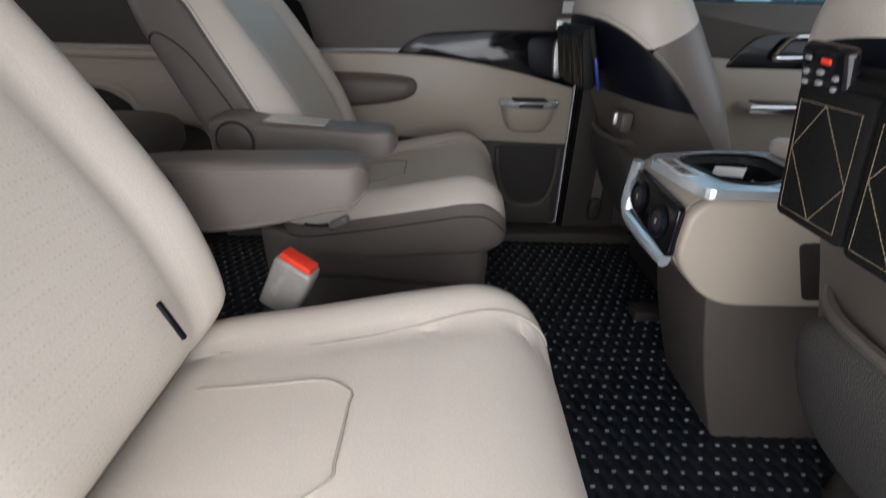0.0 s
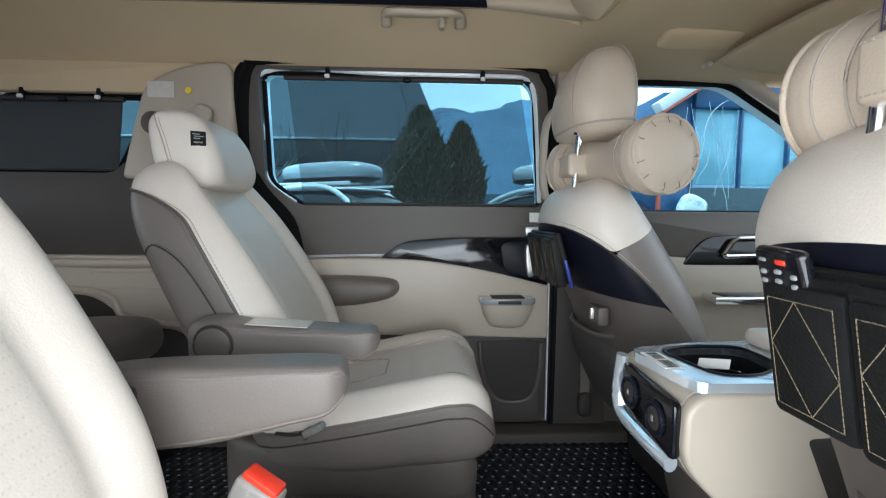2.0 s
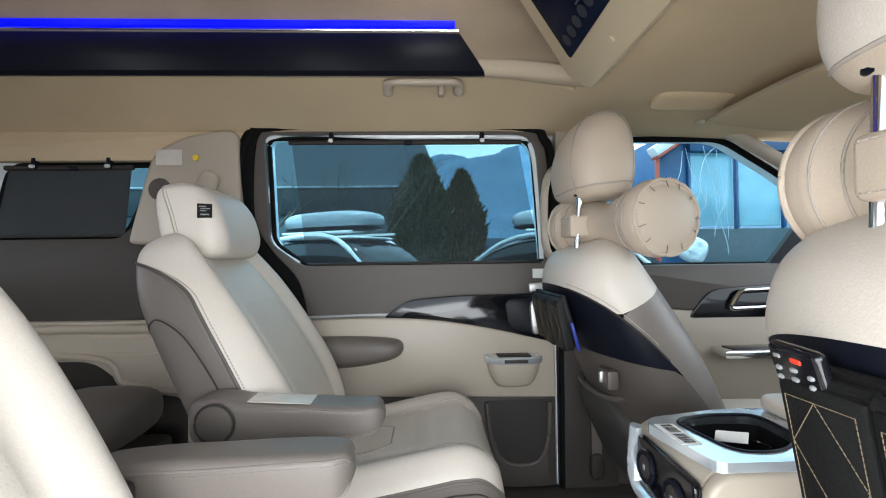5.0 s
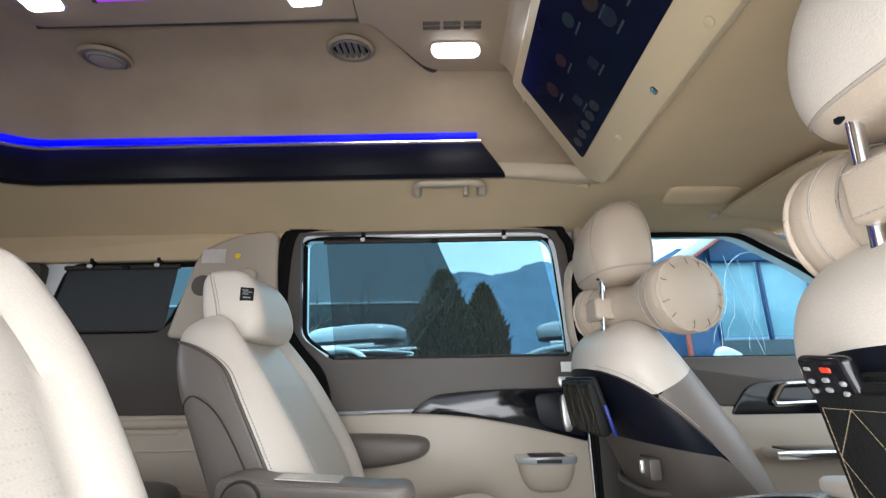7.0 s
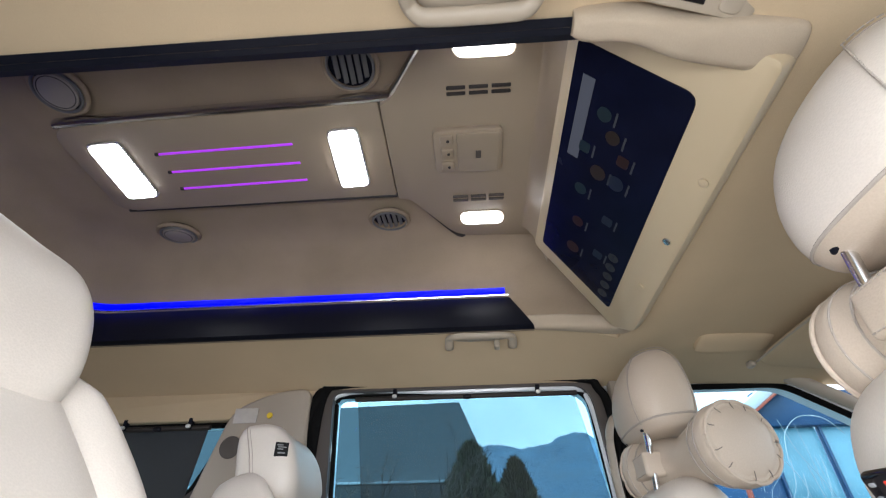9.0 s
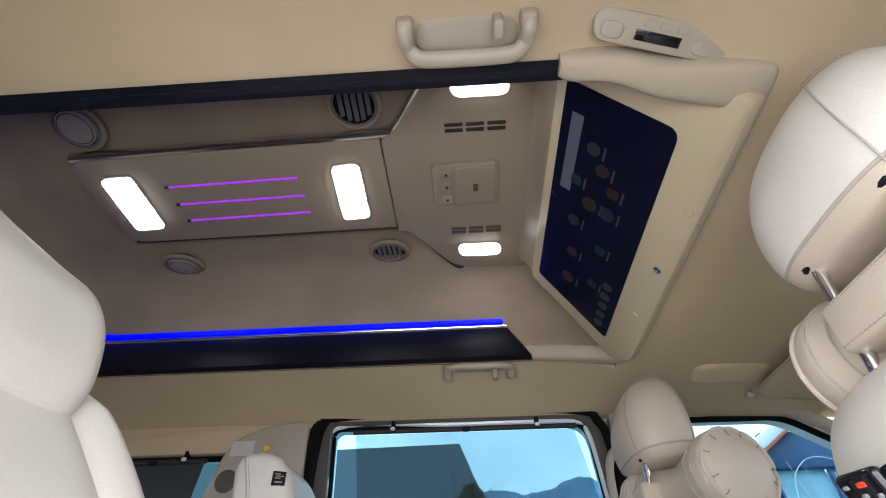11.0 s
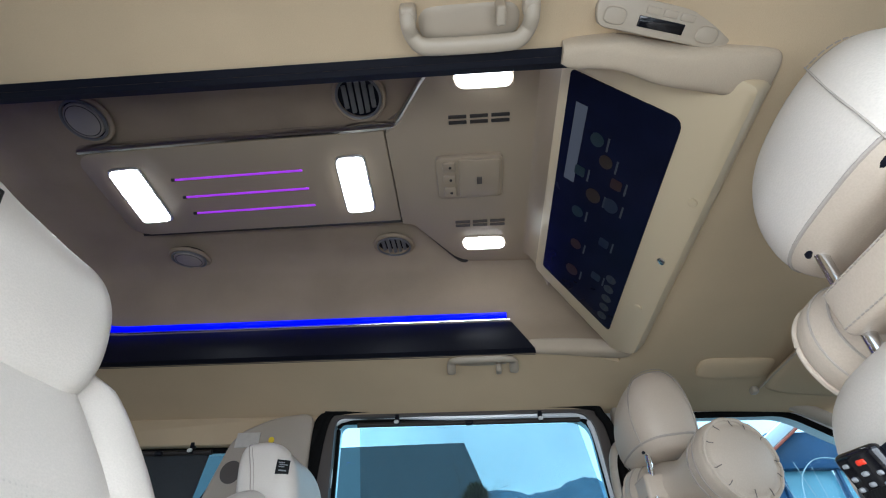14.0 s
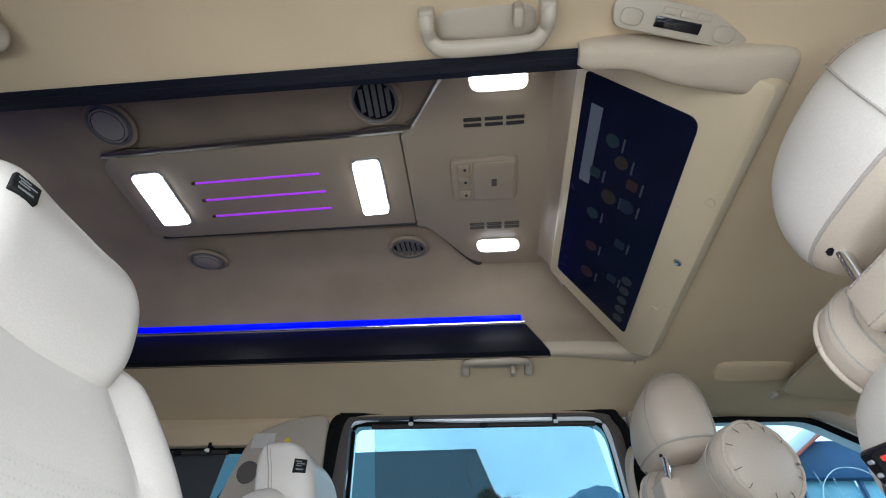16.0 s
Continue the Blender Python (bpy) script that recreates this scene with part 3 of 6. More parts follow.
# icons of the menu: small glowing tiles
ICONS = [glow("icon_" + n, c, 0.009, 0.012) for n, c in (("blue", (0.06, 0.25, 0.75)), ("red", (0.55, 0.12, 0.08)), ("teal", (0.05, 0.45, 0.6)), ("white", (0.6, 0.65, 0.75)), ("orange", (0.55, 0.3, 0.12)))]
DIM = glow("icon_caption", (0.5, 0.55, 0.65), 0.03, 0.03)
BAR = glow("clock_bar", (0.35, 0.38, 0.48), 0.11, 0.05)
tiles = [(0.80, 0.060, 2), (0.745, 0.115, 4), (0.845, 0.105, 4), (0.785, 0.150, 1), (0.915, 0.075, 2), (0.845, 0.150, 0), (0.960, 0.160, 0), (1.020, 0.090, 1), (1.120, 0.095, 1), (1.085, 0.165, 0), (0.705, 0.085, 2)]
for i, (y, s, c) in enumerate(tiles):
    r = 0.013 + 0.003 * ((i * 7) % 3)
    part("icon", slab([(y + r * math.cos(a), s + r * math.sin(a)) for a in [2 * math.pi * k / 16 for k in range(16)]] if i % 3 else rounded([(y - r, s - r), (y + r, s - r), (y + r, s + r), (y - r, s + r)], 0.006), 0.0025, 0.0032), ICONS[c], panel)
    part("caption_bar", slab([(y - 0.016, s + r + 0.008), (y + 0.016, s + r + 0.008), (y + 0.016, s + r + 0.012), (y - 0.016, s + r + 0.012)], 0.0025, 0.0032), DIM, panel)
for i in range(5):
    y, s = 1.060 + i * 0.038, 0.205 + i * 0.002
    part("dock_icon", slab([(y + 0.014 * math.cos(a), s + 0.014 * math.sin(a)) for a in [2 * math.pi * k / 16 for k in range(16)]], 0.0025, 0.0032), ICONS[3], panel)
    part("dock_icon_mark", slab([(y - 0.007, s - 0.003), (y + 0.007, s - 0.003), (y + 0.007, s + 0.003), (y - 0.007, s + 0.003)], 0.0032, 0.0037), ICONS[0], panel)
part("clock_bar", slab([(0.645, 0.022), (0.840, 0.022), (0.840, 0.050), (0.645, 0.050)], 0.0025, 0.0030), BAR, panel, "pale clock panel")

# suede corner cheeks between trim and screen
near_rows = [(0.222, 0.464, 1.676, 0.016, 0.026), (0.240, 0.465, 1.672, 0.022, 0.030), (0.300, 0.466, 1.666, 0.024, 0.030), (0.370, 0.484, 1.656, 0.030, 0.030), (0.440, 0.491, 1.645, 0.036, 0.026), (0.495, 0.495, 1.634, 0.040, 0.022), (0.518, 0.496, 1.628, 0.034, 0.015), (0.524, 0.496, 1.626, 0.013, 0.006)]
far_rows = [(0.225, 1.404, 1.688, 0.010, 0.018), (0.26, 1.402, 1.684, 0.016, 0.022), (0.34, 1.396, 1.678, 0.020, 0.024), (0.42, 1.384, 1.664, 0.026, 0.024), (0.49, 1.365, 1.646, 0.030, 0.020), (0.525, 1.352, 1.634, 0.024, 0.012), (0.535, 1.350, 1.630, 0.008, 0.004)]
for rows in (near_rows, far_rows):
    secs = [((x, y, z), (0, 1, 0), (0, 0, 1), hy, hz, 3.0) for x, y, z, hy, hz in interp(rows, 6)]
    part("corner_cheek", solid(*loft(secs, 28)), SUEDE_LT, dome, "light suede corner cheek")

# ---- far side lining: sliding door, quarter panel, front door
door = thing("sliding_door_lining", "cream and taupe sliding door lining, door shut", "door")
UP = rounded([(-0.47, 1.005), (-0.47, 1.585), (-0.40, 1.612), (0.47, 1.612), (0.512, 1.50), (0.512, 0.985), (0.28, 1.01), (0.0, 1.015)], [0.01, 0.05, 0.05, 0.07, 0.05, 0.01, 0.1, 0.1])
part("upper_lining", plate(UP, YF - 0.004, YF + 0.03, (SLIDE_WIN,)), TAUPE_PL, door, "taupe plastic window surround", smooth=False)
GAP = smoothline([(-0.335, 0.99, 0), (-0.375, 1.09, 0), (-0.450, 1.19, 0), (-0.486, 1.30, 0), (-0.486, 1.47, 0), (-0.462, 1.580, 0), (-0.40, 1.614, 0)], 5) + smoothline([(-0.395, 1.598, 0), (-0.420, 1.56, 0), (-0.430, 1.46, 0), (-0.426, 1.31, 0), (-0.375, 1.215, 0), (-0.295, 1.12, 0), (-0.262, 0.99, 0)], 5)
part("door_gap", plate([(p[0], p[1]) for p in GAP], YF - 0.014, YF - 0.003, w=0.003), RUBBER, door, "black rubber in the door gap")
part("outer_seal", tube([(p[0], YF - 0.008, p[1]) for p in smoothline([(-0.30, 1.00), (-0.345, 1.12), (-0.425, 1.21), (-0.470, 1.32), (-0.470, 1.48), (-0.440, 1.575), (-0.38, 1.602), (0.05, 1.606), (0.42, 1.600), (0.482, 1.562), (0.505, 1.48), (0.512, 1.20)], 6)], 0.014, 10, flat=0.014), RUBBER, door, "black rubber door seal")
part("white_frame_edge", tube([(p[0], YF + 0.018, p[1]) for p in smoothline([(-0.30, 1.172), (-0.388, 1.245), (-0.400, 1.40), (-0.392, 1.576), (0.0, 1.578), (0.40, 1.574), (0.448, 1.54), (0.466, 1.40), (0.478, 1.18)], 6)], 0.0095, 8), WHITE_PAINT, door, "white painted door frame edge")
CRM = rounded([(-0.50, 0.77), (-0.50, 0.99), (-0.10, 1.005), (0.10, 1.0), (0.30, 0.968), (0.500, 0.918), (0.503, 0.748), (0.1, 0.757)], [0.01, 0.01, 0.1, 0.1, 0.1, 0.01, 0.01, 0.1])
part("cream_panel", plate(CRM, YF - 0.030, YF + 0.03, w=0.010, seg=3), CREAM_PL, door, "cream padded door panel")
GLS = rounded([(-0.03, 1.003), (0.04, 1.056), (0.20, 1.068), (0.492, 1.072), (0.500, 0.918), (0.28, 0.968), (0.13, 0.994)], [0.01, 0.05, 0.05, 0.01, 0.01, 0.08, 0.05])
part("gloss_insert", plate(GLS, YF - 0.026, YF + 0.02, w=0.003), BLACK_GL, door, "glossy black insert")
hc = rounded([(0.345, 1.055), (0.490, 1.060), (0.492, 0.932), (0.36, 0.962)], [0.03, 0.008, 0.008, 0.03])
part("handle_cup", plate(hc, YF - 0.030, YF - 0.024, w=0.002), BLACK_ST, door)
part("inner_handle", pillowy((0.435, YF - 0.048, 1.000), 0.015, 0.012, 0.052, 4, pose(0, 0, 0, 0, -4, 0)), SATIN, door, "silver inner handle")
part("lock_tab", pillowy((0.468, YF - 0.044, 0.985), 0.010, 0.008, 0.026, 4), SATIN, door)
secs = [((x, YF - 0.04, z), (0, 1, 0), (0, 0, 1), hy, hz, 3) for x, z, hy, hz in interp([(-0.40, 0.90, 0.02, 0.046), (-0.30, 0.90, 0.045, 0.05), (-0.12, 0.905, 0.05, 0.045), (-0.02, 0.910, 0.048, 0.034), (0.018, 0.914, 0.035, 0.022), (0.030, 0.915, 0.012, 0.008)])]
part("armrest", solid(*loft(secs, 24)), TAUPE, door, "taupe leather armrest")
secs = [((0.365, YF - 0.045, z), (1, 0, 0), (0, 1, 0), hx, hy, 3) for z, hx, hy in interp([(0.790, 0.030, 0.012), (0.800, 0.055, 0.03), (0.835, 0.074, 0.045), (0.868, 0.080, 0.05), (0.876, 0.082, 0.052)])]
part("pull_cup", solid(*loft(secs, 32)), CREAM_PL, door, "cream pull cup")
secs = [((0.365, YF - 0.045, z), (1, 0, 0), (0, 1, 0), hx, hy, 3) for z, hx, hy in ((0.868, 0.086, 0.055), (0.871, 0.088, 0.057), (0.884, 0.088, 0.057), (0.887, 0.085, 0.054))]
part("pull_rim", solid(*loft(secs, 32)), FILM, door, "chrome pull cup rim")
part("pull_recess", box(0.315, 0.415, YF - 0.084, YF - 0.02, 0.8862, 0.8885, 0.004), BLACK_ST, door)
part("switch", box(0.33, 0.40, YF - 0.106, YF - 0.100, 0.872, 0.882, 0.002), DARK_PL, door)
LOW = rounded([(-0.50, 0.46), (-0.50, 0.772), (0.1, 0.759), (0.503, 0.750), (0.500, 0.47)], 0.01)
part("lower_lining", plate(LOW, YF - 0.018, YF + 0.03, w=0.006), PILLAR_DK, door, "taupe plastic lower lining")
POC = rounded([(0.285, 0.74), (0.485, 0.74), (0.478, 0.60), (0.44, 0.535), (0.34, 0.535), (0.30, 0.60)], [0.005, 0.005, 0.05, 0.05, 0.05, 0.05])
part("pocket_back", plate(POC, YF - 0.022, YF - 0.016), DARK_PL, door, "door pocket recess")
part("pocket_lip", tube([(p[0], YF - 0.026, p[1]) for p in smoothline([(0.285, 0.735), (0.30, 0.62), (0.345, 0.548), (0.44, 0.548), (0.475, 0.62), (0.482, 0.735)], 6)], 0.008, 8), TAUPE_PL, door)
part("pocket_front", plate(rounded([(0.30, 0.475), (0.48, 0.475), (0.475, 0.60), (0.44, 0.545), (0.345, 0.545), (0.305, 0.60)], 0.02), YF - 0.030, YF - 0.014, w=0.005), PILLAR_DK, door)
part("white_door_edge", box(0.5035, 0.5075, YF - 0.02, YF + 0.02, 0.475, 1.10, 0.001), WHITE_PAINT, door, "white door edge")
part("edge_label", box(0.440, 0.490, YF - 0.012, YF - 0.004, 1.118, 1.148, 0.001), PAPER, door, "white paper label")
part("edge_catch", box(0.425, 0.498, YF - 0.022, YF - 0.004, 1.075, 1.104, 0.006), SATIN, door, "silver catch")

# blinds on the far windows
def blind(name, pts, label, mat, xs, bar):
    b = thing(name, label, "blind", group="window blinds")
    part("cloth", plate(pts, YF + 0.012, YF + 0.0135), mat, b, smooth=False)
    part("roller_bar", tube([(pts[0][0] - 0.008, YF + 0.008, bar), (pts[1][0] + 0.008, YF + 0.008, bar)], 0.008, 10), DARK_PL, b, "black roller bar")
    for x in xs:
        part("hook", box(x - 0.007, x + 0.007, YF - 0.006, YF + 0.012, bar - 0.006, bar + 0.030, 0.003), BLACK_ST, b)
        part("hook_cap", pillowy((x, YF - 0.010, bar + 0.002), 0.008, 0.006, 0.006, 3, None, 14, 8), WHITE_PL, b, "white hook tip")
    part("middle_knob", pillowy(((xs[0] + xs[1]) / 2 + 0.004, YF - 0.002, bar - 0.004), 0.014, 0.01, 0.008, 3, None, 14, 8), BLACK_ST, b)
    part("bottom_edge", tube([(pts[2][0], YF + 0.010, pts[2][1]), (pts[3][0], YF + 0.010, pts[3][1])], 0.004, 8), DARK_PL, b)
    return b


blind("window_blind", [(-0.318, 1.548), (0.405, 1.548), (0.470, 1.170), (-0.272, 1.170)], "dark mesh blind drawn over the sliding door window", BLIND, (-0.192, 0.285), 1.556)
blind("window_blind", [(-1.185, 1.475), (-0.815, 1.475), (-0.835, 1.268), (-1.23, 1.268)], "dark dense blind drawn over the quarter window", BLIND_DK, (-1.10, -0.875), 1.480)

# quarter panel
quarter = thing("quarter_lining", "cream and taupe rear quarter lining", "wall panel")
part("upper_panel", plate(rounded([(-1.70, 1.005), (-1.70, 1.50), (-1.265, 1.50), (-1.268, 1.258), (-0.84, 1.258), (-0.80, 1.30), (-0.44, 1.30), (-0.44, 1.005)], [0.01, 0.01, 0.03, 0.03, 0.04, 0.03, 0.01, 0.01]), YF - 0.006, YF + 0.03, w=0.004), PILLAR_DK, quarter, "taupe upper panel")
part("window_header", plate(rounded([(-1.70, 1.500), (-1.70, 1.60), (-0.44, 1.60), (-0.44, 1.50)], 0.004), YF - 0.004, YF + 0.03, w=0.003), LINER, quarter, "beige cloth window header")
part("lower_panel", plate(rounded([(-1.70, 0.46), (-1.70, 1.008), (-0.44, 1.008), (-0.44, 0.46)], 0.01), YF - 0.03, YF + 0.03, w=0.008), CREAM_PL, quarter, "cream lower panel")
part("ledge", tube([(-1.69, YF - 0.034, 0.985), (-0.45, YF - 0.034, 0.985)], 0.014, 10), CREAM_PL, quarter)
# flat dark plate in place of the opening's shaded depth
part("recess_shade", plate(rounded([(-1.6, 0.55), (-1.6, 0.888), (-0.90, 0.888), (-0.79, 0.80), (-0.62, 0.77), (-0.62, 0.55)], [0.02, 0.04, 0.05, 0.05, 0.04, 0.02]), YF - 0.034, YF - 0.028), DARK_PL, quarter, "storage recess, its shade put in as a flat dark plate")
part("recess_lip", tube([(p[0], YF - 0.034, p[1]) for p in smoothline([(-1.6, 0.900), (-0.92, 0.900), (-0.80, 0.818), (-0.60, 0.786)], 8)], 0.012, 8), CREAM_PL, quarter)
part("slot", box(-0.90, -0.72, YF - 0.034, YF - 0.028, 0.955, 0.968, 0.002), CREAM_DK, quarter)
part("groove", box(-0.86, -0.50, YF - 0.033, YF - 0.028, 0.905, 0.911, 0.001), CREAM_DK, quarter)
# pillar cover
pillar = thing("pillar_cover", "cream plastic pillar cover with speaker and belt guide", "pillar cover")
PIL = rounded([(-0.800, 1.24), (-0.775, 1.34), (-0.725, 1.522), (-0.60, 1.578), (-0.47, 1.590), (-0.465, 1.42), (-0.445, 1.22)], [0.02, 0.05, 0.05, 0.06, 0.04, 0.05, 0.05])
part("cover", plate(PIL, YF - 0.035, YF + 0.0, w=0.012, seg=3), CREAM_PL, pillar, "cream plastic cover")
part("speaker", cyl((-0.702, YF - 0.038, 1.405), (-0.702, YF - 0.028, 1.405), 0.034, n=28, w=0.002), TAUPE_PL, pillar, "small round speaker grille")
part("tape", box(-0.712, -0.635, YF - 0.0375, YF - 0.034, 1.478, 1.525, 0.0), TAPE, pillar, smooth=False)
part("yellow_sticker", cyl((-0.594, YF - 0.038, 1.500), (-0.594, YF - 0.034, 1.500), 0.0095, n=20), YELLOW, pillar, "round yellow sticker")
part("belt_guide", pillowy((-0.555, YF - 0.05, 1.415), 0.030, 0.015, 0.042, 3, pose(0, 0, 0, 0, 22, 0)), CREAM_PL, pillar, "belt guide")
part("belt", box(-0.60, -0.555, YF - 0.055, YF - 0.050, 1.15, 1.41, 0.0), CREAM_DK, pillar, "beige seat belt")

# B-pillar, sill and far front door
bp = thing("middle_pillar", "taupe middle pillar lining with dark seal", "pillar cover")
part("lower_pillar", plate(rounded([(0.512, 0.44), (0.520, 1.02), (0.66, 1.02), (0.70, 0.44)], 0.01), YF - 0.03, YF + 0.03, w=0.012), PILLAR_DK, bp)
part("upper_pillar", plate(rounded([(0.512, 1.02), (0.52, 1.60), (0.66, 1.60), (0.66, 1.02)], 0.01), YF - 0.012, YF + 0.03, w=0.01), CREAM_PL, bp, "cream upper pillar")
part("door_gap_seal", tube([(0.518, YF - 0.03, 0.47), (0.522, YF - 0.03, 1.0), (0.520, YF - 0.02, 1.5)], 0.008, 8), RUBBER, bp)
part("belt_anchor", pillowy((0.62, YF - 0.05, 0.54), 0.022, 0.014, 0.04, 3), DARK_PL, bp, "dark belt anchor")
part("belt", box(0.605, 0.635, YF - 0.050, YF - 0.046, 0.55, 1.30, 0.0), TAUPE, bp, "taupe seat belt")
gh = thing("pillar_grab_handle", "beige grab handle on the middle pillar", "grab handle")
part("grip", tube(smoothline([(0.525, YF - 0.01, 1.47), (0.490, YF - 0.055, 1.445), (0.470, YF - 0.06, 1.39), (0.466, YF - 0.06, 1.26), (0.480, YF - 0.055, 1.195), (0.525, YF - 0.01, 1.17)], 6), 0.012, 10), CREAM_PL, gh, "beige grip")
sill = tagged(part("sill_far", box(-0.6, 0.75, YF - 0.10, YF - 0.0, 0.40, 0.468, 0.012, 3), PILLAR_DK), "taupe plastic door sill", "sill", kind="structure")
fd = thing("front_door_lining", "cream and grey front door lining", "door")
part("upper_lining", plate(rounded([(0.66, 1.02), (0.66, 1.155), (1.70, 1.155), (1.70, 0.98)], 0.01), YF - 0.02, YF + 0.03, w=0.008), TAUPE_PL, fd, "taupe upper lining")
part("gloss_insert", plate(rounded([(0.93, 0.985), (1.0, 1.075), (1.20, 1.09), (1.60, 1.09), (1.60, 0.985)], [0.02, 0.04, 0.1, 0.01, 0.01]), YF - 0.026, YF + 0.02, w=0.004), BLACK_GL, fd, "glossy black insert")
part("cream_panel", plate(rounded([(0.66, 0.70), (0.66, 1.03), (0.93, 1.01), (1.70, 0.985), (1.70, 0.70)], 0.01), YF - 0.022, YF + 0.03, w=0.008), CREAM_PL, fd, "cream padded panel")
part("inner_handle", tube([(p[0], YF - 0.045, p[1]) for p in rounded([(1.05, 1.015), (1.09, 1.072), (1.22, 1.076), (1.20, 1.020)], 0.02)], 0.0075, 8, closed=True), CHROME, fd, "chrome door handle")
part("switch_panel", box(1.00, 1.35, YF - 0.10, YF - 0.02, 0.87, 0.895, 0.006), CHROME, fd, "chrome-edged window switches")
part("switch_bar", box(1.03, 1.30, YF - 0.09, YF - 0.03, 0.893, 0.900, 0.004), BLACK_GL, fd)
part("lower_lining", plate(rounded([(0.66, 0.44), (0.66, 0.70), (1.70, 0.70), (1.70, 0.44)], 0.01), YF - 0.015, YF + 0.03, w=0.006), TAUPE_PL, fd)
part("mirror_triangle", plate(rounded([(1.22, 1.15), (1.34, 1.30), (1.60, 1.15)], 0.01), YF + 0.01, YF + 0.03), BLACK_ST, fd)
part("pillar_trim", tube([(1.05, YF + 0.0, 1.612), (1.14, YF + 0.0, 1.562), (1.36, YF - 0.005, 1.43), (1.60, YF - 0.01, 1.20)], 0.022, 10), CREAM_PL, fd, "cream windscreen pillar trim")

# ---------------------------------------------------------------- second-row seats
SEAM = material("seam_shadow_thread", (0.40, 0.35, 0.30), 0.7, grain=600, vary=0.1)
def back_shape(a, b, k):
    """Side bolsters stand proud of the middle, with a groove between."""
    if b <= 0:
        return 0, 0
    f = max(0.0, min(1.0, (1 - k) * 4)) * max(0.0, min(1.0, k * 8))
    s = abs(a)
    return 0, f * (0.026 * math.exp(-((s - 0.80) / 0.17) ** 2) - 0.012 * math.exp(-(s / 0.45) ** 2) - 0.007 * math.exp(-((s - 0.56) / 0.035) ** 2))


def crossing(row, k, u, v, shape, fn, t0, t1, lift=0.001, steps=90):
    """The place on a section (centre, hu, hv, n), between two angles, where fn first changes sign; lifted outwards a little."""
    c, hu, hv, n = row
    last = None
    for i in range(steps + 1):
        t = t0 + (t1 - t0) * i / steps
        ca, sa = math.cos(t), math.sin(t)
        a, b = math.copysign(abs(ca) ** (2 / n), ca), math.copysign(abs(sa) ** (2 / n), sa)
        da, db = shape(a, b, k) if shape else (0, 0)
        p = c + u * (a * hu + da) + v * (b * hv + db)
        f = fn(p)
        if last and (f > 0) != (last[1] > 0):
            w = last[1] / (last[1] - f)
            m = last[0].lerp(p, w)
            return m + (m - c).normalized() * lift
        last = (p, f)
    return None


